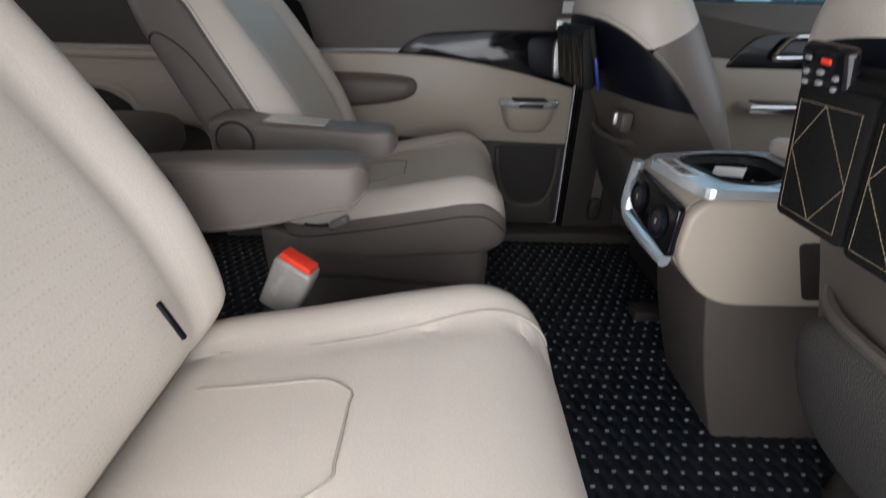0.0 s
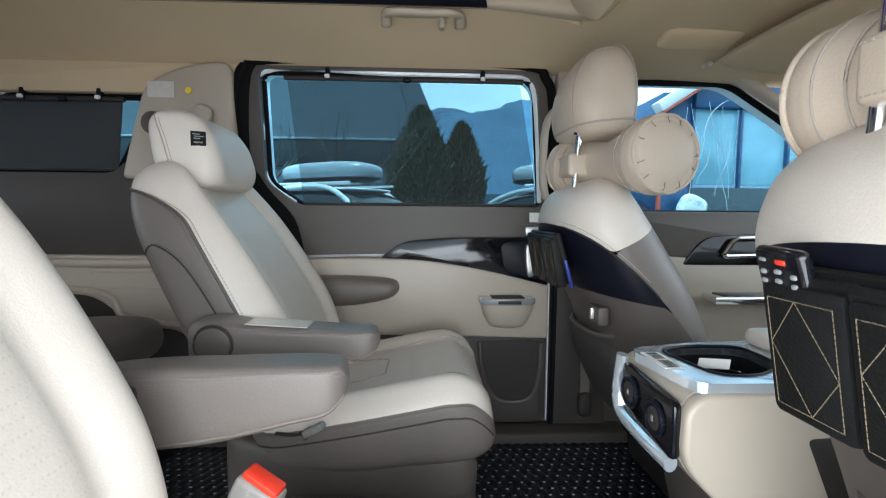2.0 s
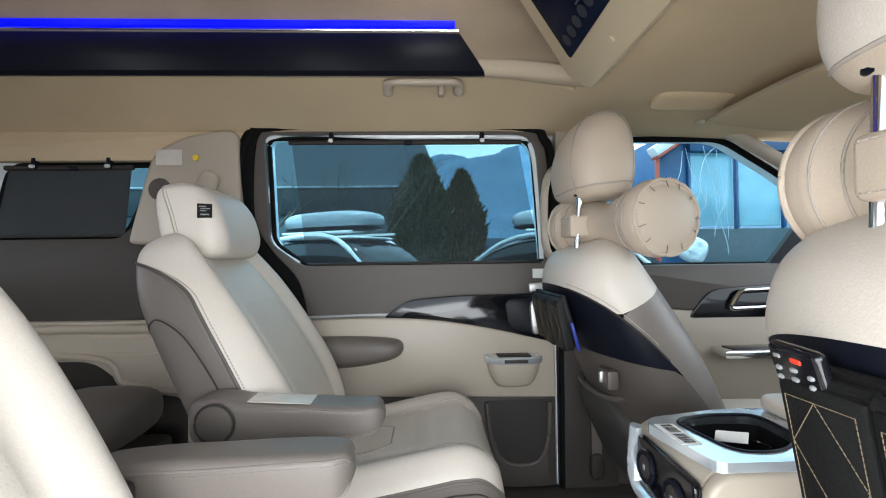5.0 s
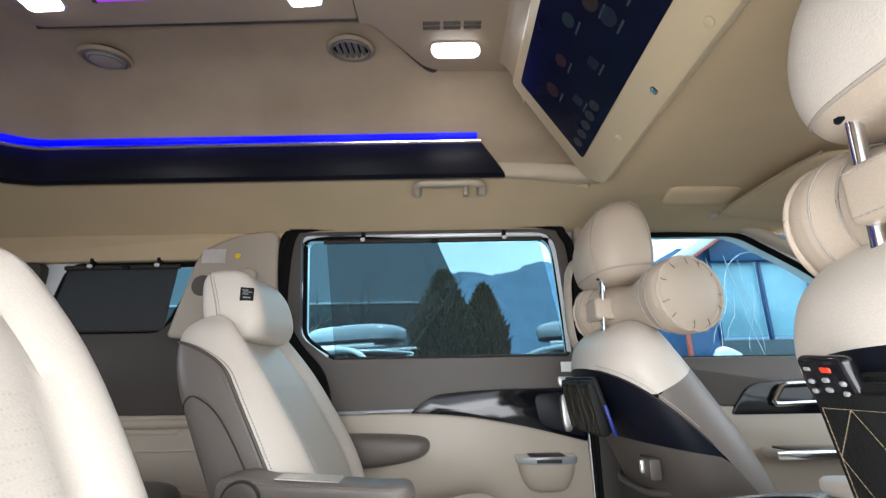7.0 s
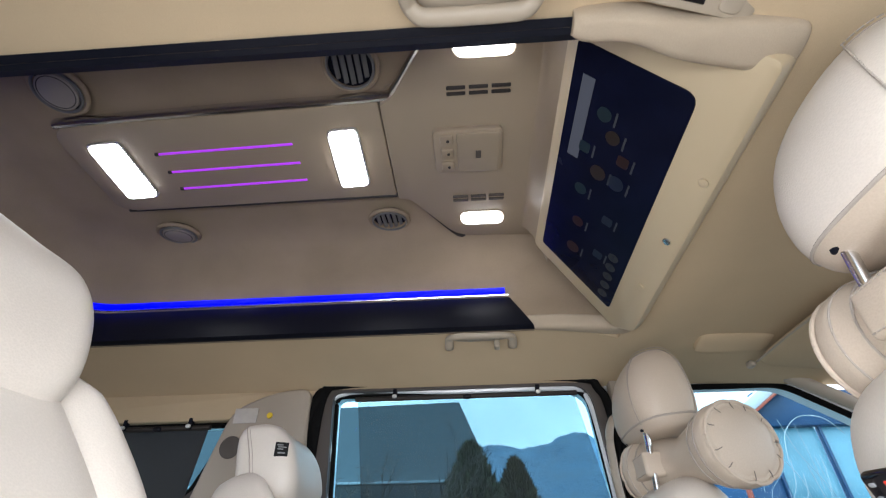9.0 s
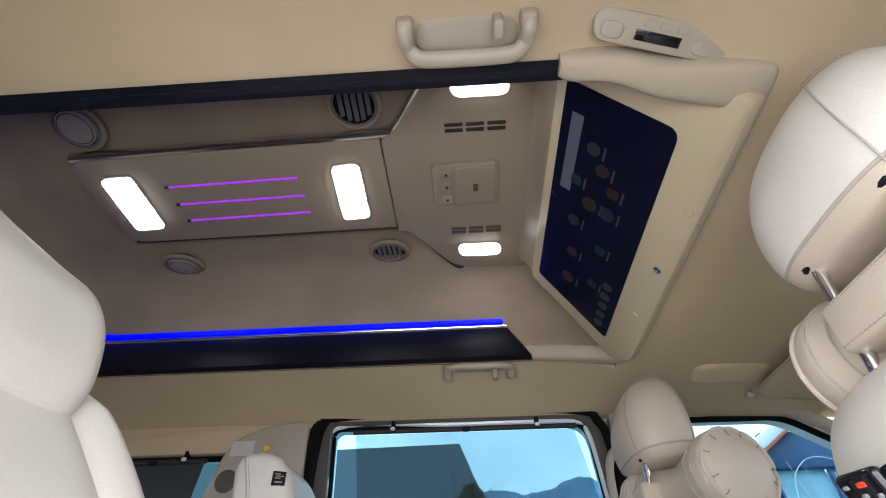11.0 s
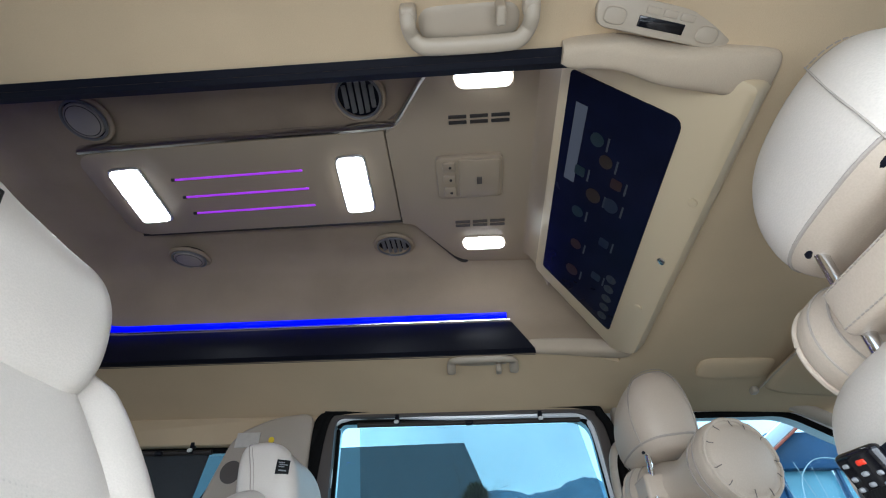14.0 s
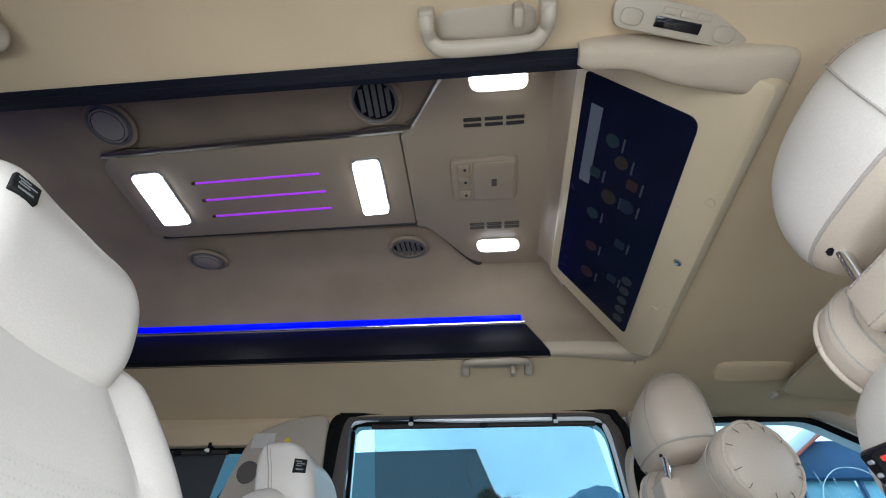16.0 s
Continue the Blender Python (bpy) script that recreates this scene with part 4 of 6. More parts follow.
def captain_seat(label, y, inner, recline, shift, group="second row seats"):
    """A second-row seat; inner is +1 or -1: the side of the aisle and of its armrest."""
    s = thing("captain_seat", label, "seat", (0, y, 0), group)
    # cushion: sections run forward, up is v
    rows = interp([(-0.235, 0.672, 0.185, 0.045, 3), (-0.20, 0.684, 0.222, 0.062, 3.8), (-0.05, 0.694, 0.238, 0.074, 4.6), (0.08, 0.712, 0.240, 0.082, 4.8), (0.165, 0.720, 0.238, 0.087, 4.6), (0.215, 0.714, 0.230, 0.076, 3.8), (0.243, 0.702, 0.212, 0.052, 3), (0.254, 0.694, 0.185, 0.025, 2.6)], 6)

    def seat_shape(a, b, k):
        if b <= 0:
            return 0, 0
        f = max(0.0, min(1.0, (1 - k) * 6))
        t = abs(a)
        mid = -0.010 * math.exp(-(t / 0.5) ** 2)
        return 0, f * (0.020 * math.exp(-((t - 0.80) / 0.16) ** 2) + mid - 0.006 * math.exp(-((t - 0.58) / 0.03) ** 2) - 0.005 * math.exp(-((k - 0.46) / 0.015) ** 2) * (t < 0.58))
    secs = [((x, 0, z), (0, 1, 0), (0, 0, 1), hy, hz, n) for x, z, hy, hz, n in rows]
    vs, fs = loft(secs, 72, seat_shape)

    def topline(x):
        return 0.716 + 0.058 * max(0.0, min(1.0, (x + 0.17) / 0.32)) - (0.045 * ((x - 0.185) / 0.06) ** 2 if x > 0.185 else 0)
    part("cushion", solid(vs, fs, lambda c: c.z - topline(c.x)), CREAM, s, "cream leather cushion")
    part("cushion_side", solid(vs, fs, lambda c: topline(c.x) - c.z), TAUPE, s, "taupe leather cushion side")
    Y, Z = V((0, 1, 0)), V((0, 0, 1))
    for sg in (-1, 1):
        for low, nm, r, mt in ((0.0, "cushion_piping", 0.0030, TAUPE), (0.008, "cushion_stitch", 0.0, THREAD_DK), (0.024, "cushion_seam", 0.0016, DARK_PL), (0.029, "cushion_stitch", 0.0, THREAD_DK)):
            line = []
            for i, (x, z, hy, hz, n) in enumerate(rows[3:-5]):
                q = crossing((V((x, 0, z)), hy, hz, n), (i + 3) / (len(rows) - 1), Y * sg, Z, seat_shape, lambda c: c.z - topline(c.x) + low, -1.2, 1.5)
                if q:
                    line.append(q)
            part(nm, tube(smoothline(line, 3), r, 6) if r else dashes(smoothline(line, 3), 0.0006), mt, s)

    def top_at(i, y, lift=0.0012):
        x, z, hy, hz, n = rows[i]
        a_ = max(-0.999, min(0.999, y / hy))
        b_ = (1 - abs(a_) ** n) ** (1 / n)
        return V((x, y, z + b_ * hz + seat_shape(a_, b_, i / (len(rows) - 1))[1] + lift))
    back = [i for i, r in enumerate(rows) if -0.16 < r[0] < 0.0]
    tip = back[-1]
    bend = [(tip - 1, 0.0745), (tip, 0.068), (tip + 1, 0.050)]
    ln = [top_at(i, 0.075) for i in back[:-2]] + [top_at(i, v) for i, v in bend] + [top_at(tip + 1, v) for v in np.linspace(0.035, -0.035, 5)] + [top_at(i, -v) for i, v in bend[::-1]] + [top_at(i, -0.075) for i in back[-3::-1]]
    part("insert_seam", tube(smoothline(ln, 3), 0.0018, 6), SEAM, s)
    for sg in (-1, 1):
        ln = [top_at(i, sg * (0.135 + 0.09 * max(0.0, rows[i][0]))) for i in range(8, len(rows) - 5)]
        part("bolster_seam", tube(smoothline(ln, 3), 0.0015, 6), SEAM, s)
    # base
    rows_b = interp([(-0.28, 0.58, 0.10, 0.12, 6), (-0.27, 0.575, 0.185, 0.135, 7), (-0.05, 0.57, 0.195, 0.130, 8), (0.14, 0.565, 0.195, 0.125, 8), (0.205, 0.56, 0.188, 0.118, 7), (0.222, 0.56, 0.13, 0.10, 6)], 4)
    part("base", solid(*loft([((x, 0, z), (0, 1, 0), (0, 0, 1), hy, hz, n) for x, z, hy, hz, n in rows_b], 48)), TAUPE_PL, s, "taupe plastic seat base")
    part("base_shield", solid(*loft([((x, inner * 0.192, z), (0, 1, 0), (0, 0, 1), hy, hz, 5) for x, z, hy, hz in interp([(-0.27, 0.645, 0.012, 0.05), (-0.25, 0.645, 0.03, 0.062), (-0.05, 0.625, 0.036, 0.042), (0.12, 0.620, 0.036, 0.050), (0.19, 0.625, 0.03, 0.045), (0.215, 0.625, 0.01, 0.02)], 4)], 28)), TAUPE_PL, s, "taupe side shield")
    part("floor_rail", box(-0.33, 0.26, -0.17, -0.13, FLOOR - 0.004, FLOOR + 0.02, 0.004), DARK_PL, s)
    part("floor_rail", box(-0.33, 0.26, 0.13, 0.17, FLOOR - 0.004, FLOOR + 0.02, 0.004), DARK_PL, s)
    # backrest: sections run up the reclined spine
    u, fwd = V((0, 1, 0)), V((math.cos(radians(27)), 0, math.sin(radians(27))))
    rows = interp([(-0.185, 0.730, 0.19, 0.045, 3), (-0.197, 0.760, 0.225, 0.085, 3.2), (-0.232, 0.860, 0.240, 0.097, 3.4), (-0.275, 0.965, 0.240, 0.092, 3.4), (-0.325, 1.075, 0.234, 0.084, 3.2), (-0.362, 1.150, 0.220, 0.074, 3.0), (-0.386, 1.205, 0.196, 0.060, 2.8), (-0.402, 1.240, 0.158, 0.042, 2.6), (-0.408, 1.252, 0.100, 0.020, 2.4)], 6)
    secs = [((x, 0, z), u, fwd, hy, hv, n) for x, z, hy, hv, n in rows]
    vs, fs = loft(secs, 88, back_shape)

    zs, xs = [r[1] for r in rows], [r[0] for r in rows]

    def front(c):
        """How far before the reclined spine a place lies."""
        return (c.x - float(np.interp(c.z - 0.45 * (c.x - float(np.interp(c.z, zs, xs))), zs, xs))) * 1.05

    def limit(z):
        e = max(0.0, min(1.0, (z - 1.125) / 0.085))
        return (0.044 if inner < 0 else 0.052) - 0.115 * (1 - math.sqrt(1 - e * e)) - (1.0 if z > 1.21 else 0.0)

    def edge(c):
        return front(c) - limit(c.z)

    def middle(c):
        return min(0.118 - abs(c.y) - 0.25 * max(0.0, c.z - 1.0) ** 1.5, c.z - 0.78, 1.10 - c.z, front(c) - 0.03)
    made = [part("backrest", solid(vs, fs, lambda c: min(edge(c), -middle(c))), CREAM, s, "cream leather backrest with bolsters"),
            part("backrest_middle", solid(vs, fs, lambda c: min(edge(c), middle(c))), PERF, s, "perforated cream leather middle"),
            part("backrest_shell", solid(vs, fs, lambda c: -edge(c)), TAUPE, s, "taupe leather back and sides")]
    for sg in (-1, 1):
        for level, nm, r, mt in ((0.0, "back_piping", 0.0032, TAUPE_PL), (-0.008, "back_stitch", 0.0, THREAD_DK), (0.007, "back_stitch", 0.0, SEAM)):
            line = []
            for i, (x, z, hy, hv, n) in enumerate(rows[3:-2]):
                q = crossing((V((x, 0, z)), hy, hv, n), (i + 3) / (len(rows) - 1), u * sg, fwd, back_shape, lambda c: edge(c) - level, -1.45, 1.45)
                if q:
                    line.append(q)
            made.append(part(nm, tube(smoothline(line, 3), r, 6) if r else dashes(smoothline(line, 3), 0.0007), mt, s))
        side = []
        for b_, z_ in ((-0.80, 1.085), (-0.55, 1.10), (-0.25, 1.10), (0.0, 1.075), (0.12, 1.04), (0.17, 0.99), (0.18, 0.92), (0.18, 0.84)):
            q = min(rows, key=lambda r: abs(r[1] - z_))
            side.append(V((q[0], sg * ((1 - abs(b_) ** q[4]) ** (1 / q[4]) * q[2] + 0.0012), q[1])) + fwd * (b_ * q[3]))
        made.append(part("side_seam", tube(smoothline(side, 8), 0.0016, 6), DARK_PL, s))
        made.append(part("side_stitch", dashes([q + fwd * 0.005 for q in smoothline(side, 8)], 0.0007, 0.004, 0.0025), THREAD_DK, s))
    # headrest: a block with forward wings
    hx = 0.0 if inner < 0 else -0.052
    tall = 1.0 if inner < 0 else 1.2
    hr = [((x + hx, 0, 1.186 + (z - 1.186) * tall), u, V((1, 0, 0.12)), hy, hv, n) for x, z, hy, hv, n in interp([(-0.372, 1.186, 0.090, 0.028, 2.8), (-0.376, 1.194, 0.116, 0.052, 3.2), (-0.386, 1.23, 0.127, 0.066, 4.4), (-0.400, 1.285, 0.128, 0.064, 4.4), (-0.416, 1.325, 0.121, 0.054, 3.8), (-0.428, 1.346, 0.102, 0.036, 3.2), (-0.434, 1.355, 0.06, 0.016, 2.8)], 5)]
    vs, fs = loft(hr, 56, lambda a, b, k: (0, 0.010 * math.exp(-((abs(a) - 0.85) / 0.3) ** 2) * max(0, b) * min(1, (1 - k) * 4)))
    h = part("headrest", solid(vs, fs), CREAM, s, "cream leather winged headrest")
    for sg in (-1, 1):
        seam = []
        for i, (c, hu_, v_, hy, hv, n) in enumerate(hr[4:-3]):
            q = crossing((V(c), hy, hv, n), 0, u * sg, V(v_), None, lambda p: (p.x - c[0]) + 0.020, -1.5, 1.5, 0.0006)
            if q:
                seam.append(q)
        part("headrest_seam", tube(smoothline(seam, 3), 0.0013, 6), SEAM, h)
        part("headrest_stitch", dashes([q + V((0.007, sg * 0.0004, 0)) for q in smoothline(seam, 3)], 0.0005), SEAM, h)
    # lean the whole back about its hinge
    lean = Matrix.Translation((-0.19 + shift, 0, 0.74)) @ Matrix.Rotation(radians(-recline), 4, "Y") @ Matrix.Translation((0.19, 0, -0.74))
    for o in made:
        o.data.transform(lean)
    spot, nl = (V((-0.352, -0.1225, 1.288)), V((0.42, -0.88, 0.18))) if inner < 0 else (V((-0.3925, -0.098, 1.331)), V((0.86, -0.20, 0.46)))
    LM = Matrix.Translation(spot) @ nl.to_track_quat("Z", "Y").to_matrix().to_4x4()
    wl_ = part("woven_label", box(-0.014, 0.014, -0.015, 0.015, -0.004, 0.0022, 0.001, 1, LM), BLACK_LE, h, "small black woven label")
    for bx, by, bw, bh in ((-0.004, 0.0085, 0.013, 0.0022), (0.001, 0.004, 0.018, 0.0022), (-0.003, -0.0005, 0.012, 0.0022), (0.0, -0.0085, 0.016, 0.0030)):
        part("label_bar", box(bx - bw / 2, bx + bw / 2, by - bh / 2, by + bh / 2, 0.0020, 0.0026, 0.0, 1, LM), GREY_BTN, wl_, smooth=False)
    # armrest with its round hinge
    ay = inner * (0.275 if inner < 0 else 0.312)
    if inner < 0:
        rows = [(-0.297, 0.917, 0.022, 0.016), (-0.286, 0.917, 0.036, 0.034), (-0.250, 0.914, 0.040, 0.043), (-0.20, 0.915, 0.040, 0.034), (-0.10, 0.914, 0.040, 0.029), (-0.02, 0.911, 0.039, 0.027), (0.012, 0.914, 0.034, 0.024), (0.024, 0.915, 0.022, 0.014), (0.028, 0.915, 0.010, 0.006)]
    else:
        rows = [(-0.330, 0.890, 0.020, 0.030), (-0.310, 0.886, 0.036, 0.050), (-0.23, 0.890, 0.040, 0.053), (-0.15, 0.896, 0.040, 0.049), (-0.06, 0.908, 0.040, 0.039), (-0.02, 0.912, 0.037, 0.034), (-0.002, 0.918, 0.028, 0.026), (0.006, 0.918, 0.014, 0.012), (0.008, 0.918, 0.005, 0.004)]
    ar = part("armrest", solid(*loft([((x, ay, z), (0, 1, 0), (0, 0, 1), hy, hz, 5.5) for x, z, hy, hz in interp(rows, 6)], 56)), TAUPE, s, "taupe leather armrest")
    for sg in (-1, 1):
        up = [V((x, ay + sg * hy * 0.955, z + hz * 0.79)) for x, z, hy, hz in interp(rows, 6)[8:-8]]
        part("armrest_seam", tube(up, 0.0017, 6), THREAD_DK, ar)
        part("armrest_stitch", dashes([q + V((0, sg * 0.0012, -0.006)) for q in up], 0.0006), THREAD_DK, ar)
        lo = [V((x, ay + sg * hy * 0.955, z - hz * 0.79)) for x, z, hy, hz in interp(rows, 6)[8:-8]]
        part("armrest_seam", tube(lo, 0.0018, 6), THREAD_DK, ar)
    if inner < 0:
        part("hinge_cap", cyl((-0.247, ay - 0.045, 0.917), (-0.247, ay + 0.045, 0.917), 0.030, n=32, w=0.004), TAUPE_PL, ar, "round hinge cap")
        # pale opaque strip paints the bright reflection on the armrest film
        part("protective_film", box(-0.052, 0.052, -0.033, 0.020, -0.0006, 0.0008, 0.0, 1, pose(-0.145, ay, 0.9466, 0, 3.4, 0)), TAPE, ar, "protective film strip, its highlight put into a pale colour", smooth=False)
        part("hinge_groove", tube([(-0.247 + 0.032 * math.cos(q), ay - 0.040, 0.917 + 0.032 * math.sin(q)) for q in [2 * math.pi * k / 32 for k in range(32)]], 0.0025, 6, closed=True), DARK_PL, ar)
    else:
        part("hinge_cap", cyl((-0.28, ay - 0.043, 0.885), (-0.28, ay + 0.043, 0.885), 0.030, n=32, w=0.004), TAUPE_PL, ar)
    part("armrest_bracket", box(-0.31, -0.24, inner * 0.235, inner * 0.275, 0.87, 0.93, 0.012), DARK_PL, s)
    return s


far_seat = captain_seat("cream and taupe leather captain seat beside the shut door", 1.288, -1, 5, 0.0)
near_seat = captain_seat("cream leather captain seat in the open doorway", 0.488, 1, 1, -0.045)
part("side_tag", box(-0.002, 0.002, -0.0035, 0.0035, -0.024, 0.024, 0.001, 1, pose(-0.166, 0.080, 0.838, 0, -20, 0)), BLACK_ST, near_seat, "small black tag")

# seat buckles
def buckle(x, y, z, lean, yaw, label, top=None, tip=0):
    b = thing("seat_buckle", label, "seat belt buckle", group="seat buckles")
    b.matrix_basis = pose(x, y, z, tip, lean, yaw)
    part("body", box(-0.014, 0.014, -0.024, 0.024, -0.075, 0.0, 0.006, 3), material("clear_wrapped_grey", (0.30, 0.28, 0.26), 0.25, grain=60, bump=0.5, vary=0.2, blotch=40), b, "grey buckle body in clear wrapping")
    part("press_button", box(-0.010, 0.010, -0.020, 0.020, -0.004, 0.006, 0.003), top or RED_PL, b, "press button")
    part("stalk", tube(smoothline([(0, 0, -0.07), (-0.01, 0, -0.12), (-0.045, 0, -0.19)], 6), 0.012, 8, flat=0.006), DARK_PL, b, "dark stalk")
    part("wrap", tube(smoothline([(-0.016, -0.022, -0.08), (0.012, -0.02, -0.076), (0.014, 0.022, -0.08), (-0.012, 0.02, -0.086)], 5), 0.006, 6), CLEAR_FILM, b)
    return b


buckle(-0.088, 0.745, 0.810, 0, 75, "grey seat buckle with red button, film-wrapped", None, 27).scale = (1.25, 1.25, 1.25)
buckle(-0.080, 1.030, 0.748, 62, -15, "grey seat buckle of the far seat, film-wrapped", GREY_BTN).scale = (0.5, 0.5, 0.5)

# third row: bench seen past the far seat
third = thing("bench_seat", "taupe rear bench seat with folded bolster", "seat")
part("cushion", pillowy((-1.02, 1.28, 0.72), 0.26, 0.30, 0.10, 4), TAUPE, third)
part("bolster", pillowy((-0.70, 1.30, 0.812), 0.130, 0.19, 0.062, 3.4), TAUPE, third, "rounded front bolster")
part("base", box(-1.25, -0.62, 1.02, 1.56, FLOOR - 0.004, 0.70, 0.02), DARK_PL, third)
part("backrest", pillowy((-1.40, 1.28, 0.92), 0.10, 0.30, 0.28, 4, pose(0, 0, 0, 0, -15, 0)), CREAM, third)


# ---------------------------------------------------------------- front seats
def front_seat(label, y, near):
    s = thing("bucket_seat", label, "seat", (0, y, 0), "front seats")
    u = V((0, 1, 0))
    fwd = V((math.cos(radians(18)), 0, math.sin(radians(18))))
    rows = interp([(0.735, 0.64, 0.18, 0.07, 2.6), (0.695, 0.70, 0.205, 0.115, 2.4), (0.650, 0.82, 0.213, 0.118, 2.3), (0.600, 0.94, 0.214, 0.114, 2.25), (0.545, 1.04, 0.212, 0.110, 2.2), (0.500, 1.12, 0.205, 0.104, 2.2), (0.484, 1.175, 0.184, 0.086, 2.2), (0.480, 1.205, 0.150, 0.062, 2.2), (0.482, 1.220, 0.10, 0.030, 2.2)], 6)
    secs = [((x, 0, z), u, fwd, hy, hv, n) for x, z, hy, hv, n in rows]
    vs, fs = loft(secs, 96)

    def black_top(c):
        return 1.125 - 0.5 * (c.x - 0.39) - 1.5 * max(0.0, c.x - 0.39) ** 2 - c.z

    def black_low(c):
        return c.z - (0.985 - 0.16 * (c.x - 0.40))

    part("shoulder", solid(vs, fs, lambda c: min(-black_top(c), -(c.x - 0.505 - 1.9 * (c.z - 1.074)))), CREAM, s, "cream leather shoulder")
    part("side_bolster", solid(vs, fs, lambda c: min(-black_top(c), c.x - 0.505 - 1.9 * (c.z - 1.074))), TAUPE, s, "taupe leather side")
    part("back_shell_upper", solid(vs, fs, lambda c: min(black_top(c), black_low(c))), BLACK_ST, s, "black upper back shell")
    part("back_shell_lower", solid(vs, fs, lambda c: min(black_top(c), -black_low(c))), TAUPE_PL, s, "taupe lower back shell")
    for fn, t0, t1 in ((lambda c: black_top(c), 1.5 * math.pi, math.pi), (lambda c: c.x - 0.505 - 1.9 * (c.z - 1.074), 1.5 * math.pi, 0.55 * math.pi)):
        for off, nm, r, mt in ((0.0, "back_piping", 0.0022, DARK_PL), (-0.010, "back_stitch", 0.0, SEAM)):
            line = []
            for i, (x, z, hy, hv, n) in enumerate(rows[4:-3]):
                q = crossing((V((x, 0, z)), hy, hv, n), 0, u, fwd, None, lambda c: fn(c) - off, t0, t1)
                if q and (t1 > 0.6 * math.pi or black_top(q) < 0):
                    line.append(q)
            if len(line) > 3:
                part(nm, tube(line, r, 6) if r else dashes(smoothline(line, 3), 0.0007), mt, s)
    part("map_pocket", pillowy((0.560, 0, 0.76), 0.030, 0.150, 0.115, 3.5, pose(0, 0, 0, 0, -22, 0)), MESH, s, "dark mesh map pocket")
    part("pocket_rim", tube(smoothline([(0.545, -0.145, 0.88), (0.500, -0.08, 0.868), (0.500, 0.08, 0.868), (0.545, 0.145, 0.88)], 6), 0.007, 8), TAUPE_PL, s)
    part("hook_plate", box(0.475, 0.500, -0.165, -0.105, 0.905, 0.945, 0.006, 2), TAUPE_PL, s, "bag hook")
    part("hook", box(0.468, 0.478, -0.140, -0.130, 0.915, 0.940, 0.003), SATIN, s)
    part("cushion", pillowy((0.93, 0, 0.70), 0.25, 0.24, 0.09, 4), CREAM, s, "cream leather cushion")
    part("base", box(0.70, 1.10, -0.18, 0.18, FLOOR, 0.64, 0.03, 3), DARK_PL, s, "dark seat base")
    part("seat_side_cover", box(0.68, 1.05, -0.225, -0.19, 0.52, 0.66, 0.015, 3), TAUPE_PL, s)
    part("floor_rail", box(0.60, 1.1, -0.18, -0.13, FLOOR - 0.004, FLOOR + 0.025, 0.004), DARK_PL, s)
    # headrest
    hrow = interp([(0.520, 1.316, 0.086, 0.044, 2.6), (0.512, 1.326, 0.114, 0.066, 2.9), (0.507, 1.360, 0.129, 0.079, 3.0), (0.506, 1.410, 0.130, 0.083, 2.8), (0.510, 1.460, 0.119, 0.076, 2.6), (0.514, 1.497, 0.097, 0.057, 2.4), (0.518, 1.518, 0.066, 0.035, 2.3), (0.520, 1.526, 0.03, 0.014, 2.2)], 6)
    f2 = V((math.cos(radians(6)), 0, math.sin(radians(6))))
    vs, fs = loft([((x, 0, z), u, f2, hy, hv, n) for x, z, hy, hv, n in hrow], 44)
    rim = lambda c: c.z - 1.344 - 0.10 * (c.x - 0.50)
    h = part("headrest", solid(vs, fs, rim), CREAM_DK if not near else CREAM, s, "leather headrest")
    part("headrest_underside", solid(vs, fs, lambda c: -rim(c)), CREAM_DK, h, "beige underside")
    ring = []
    for a in [2 * math.pi * i / 48 for i in range(48)]:
        ca, sa = math.cos(a), math.sin(a)
        ring.append(V((0.509, math.copysign(abs(ca) ** 0.68, ca) * 0.1255, 1.344)) + f2 * (math.copysign(abs(sa) ** 0.68, sa) * 0.0755))
    part("headrest_piping", tube([V((p.x, p.y, 1.344 + 0.10 * (p.x - 0.50))) for p in ring], 0.0024, 6, closed=True), SEAM, h)
    def skin(r, q):
        x, z, hy, hv, n = r
        ca, sa = math.cos(q), math.sin(q)
        return V((x, math.copysign(abs(ca) ** (2 / n), ca) * hy, z)) + f2 * (math.copysign(abs(sa) ** (2 / n), sa) * hv)
    mid = hrow[9:34]
    loop = [skin(r, math.pi + 1.0) for r in mid] + [skin(mid[-1], math.pi + 1.0 - 1.6 * k / 10) for k in range(1, 10)] + [skin(r, math.pi - 0.6) for r in mid[::-1]]
    cen = V((0.507, 0, 1.41))
    loop = [cen + (p - cen) * 1.008 for p in loop]
    part("headrest_groove", tube(loop, 0.0012, 6), SEAM, h)
    part("headrest_seam", dashes([cen + (p - cen) * 1.002 + V((0, 0, 0.006)) for p in loop], 0.0006, 0.004, 0.002), SEAM, h)
    for sg in (-1, 1):
        part("headrest_post", cyl((0.448, sg * 0.063, 1.17), (0.458, sg * 0.063, 1.345), 0.0068, n=14), CHROME, s, "chrome headrest post")
        part("post_socket", pillowy((0.457, sg * 0.063, 1.327), 0.013, 0.013, 0.006, 2.5, None, 16, 8), BLACK_ST, s)
        part("post_sleeve", pillowy((0.462, sg * 0.063, 1.196), 0.014, 0.014, 0.010, 2.5, None, 16, 8), CREAM_PL, s)
    return s


MESH = material("dark_mesh_net", (0.06, 0.055, 0.05), 0.8, grain=520, bump=0.6, vary=0.3, kind="cells", dist=0.001)
front_far = front_seat("cream, black and taupe front seat with neck pillow", 1.312, False)
front_near = front_seat("cream, black and taupe front seat with organiser", 0.473, True)


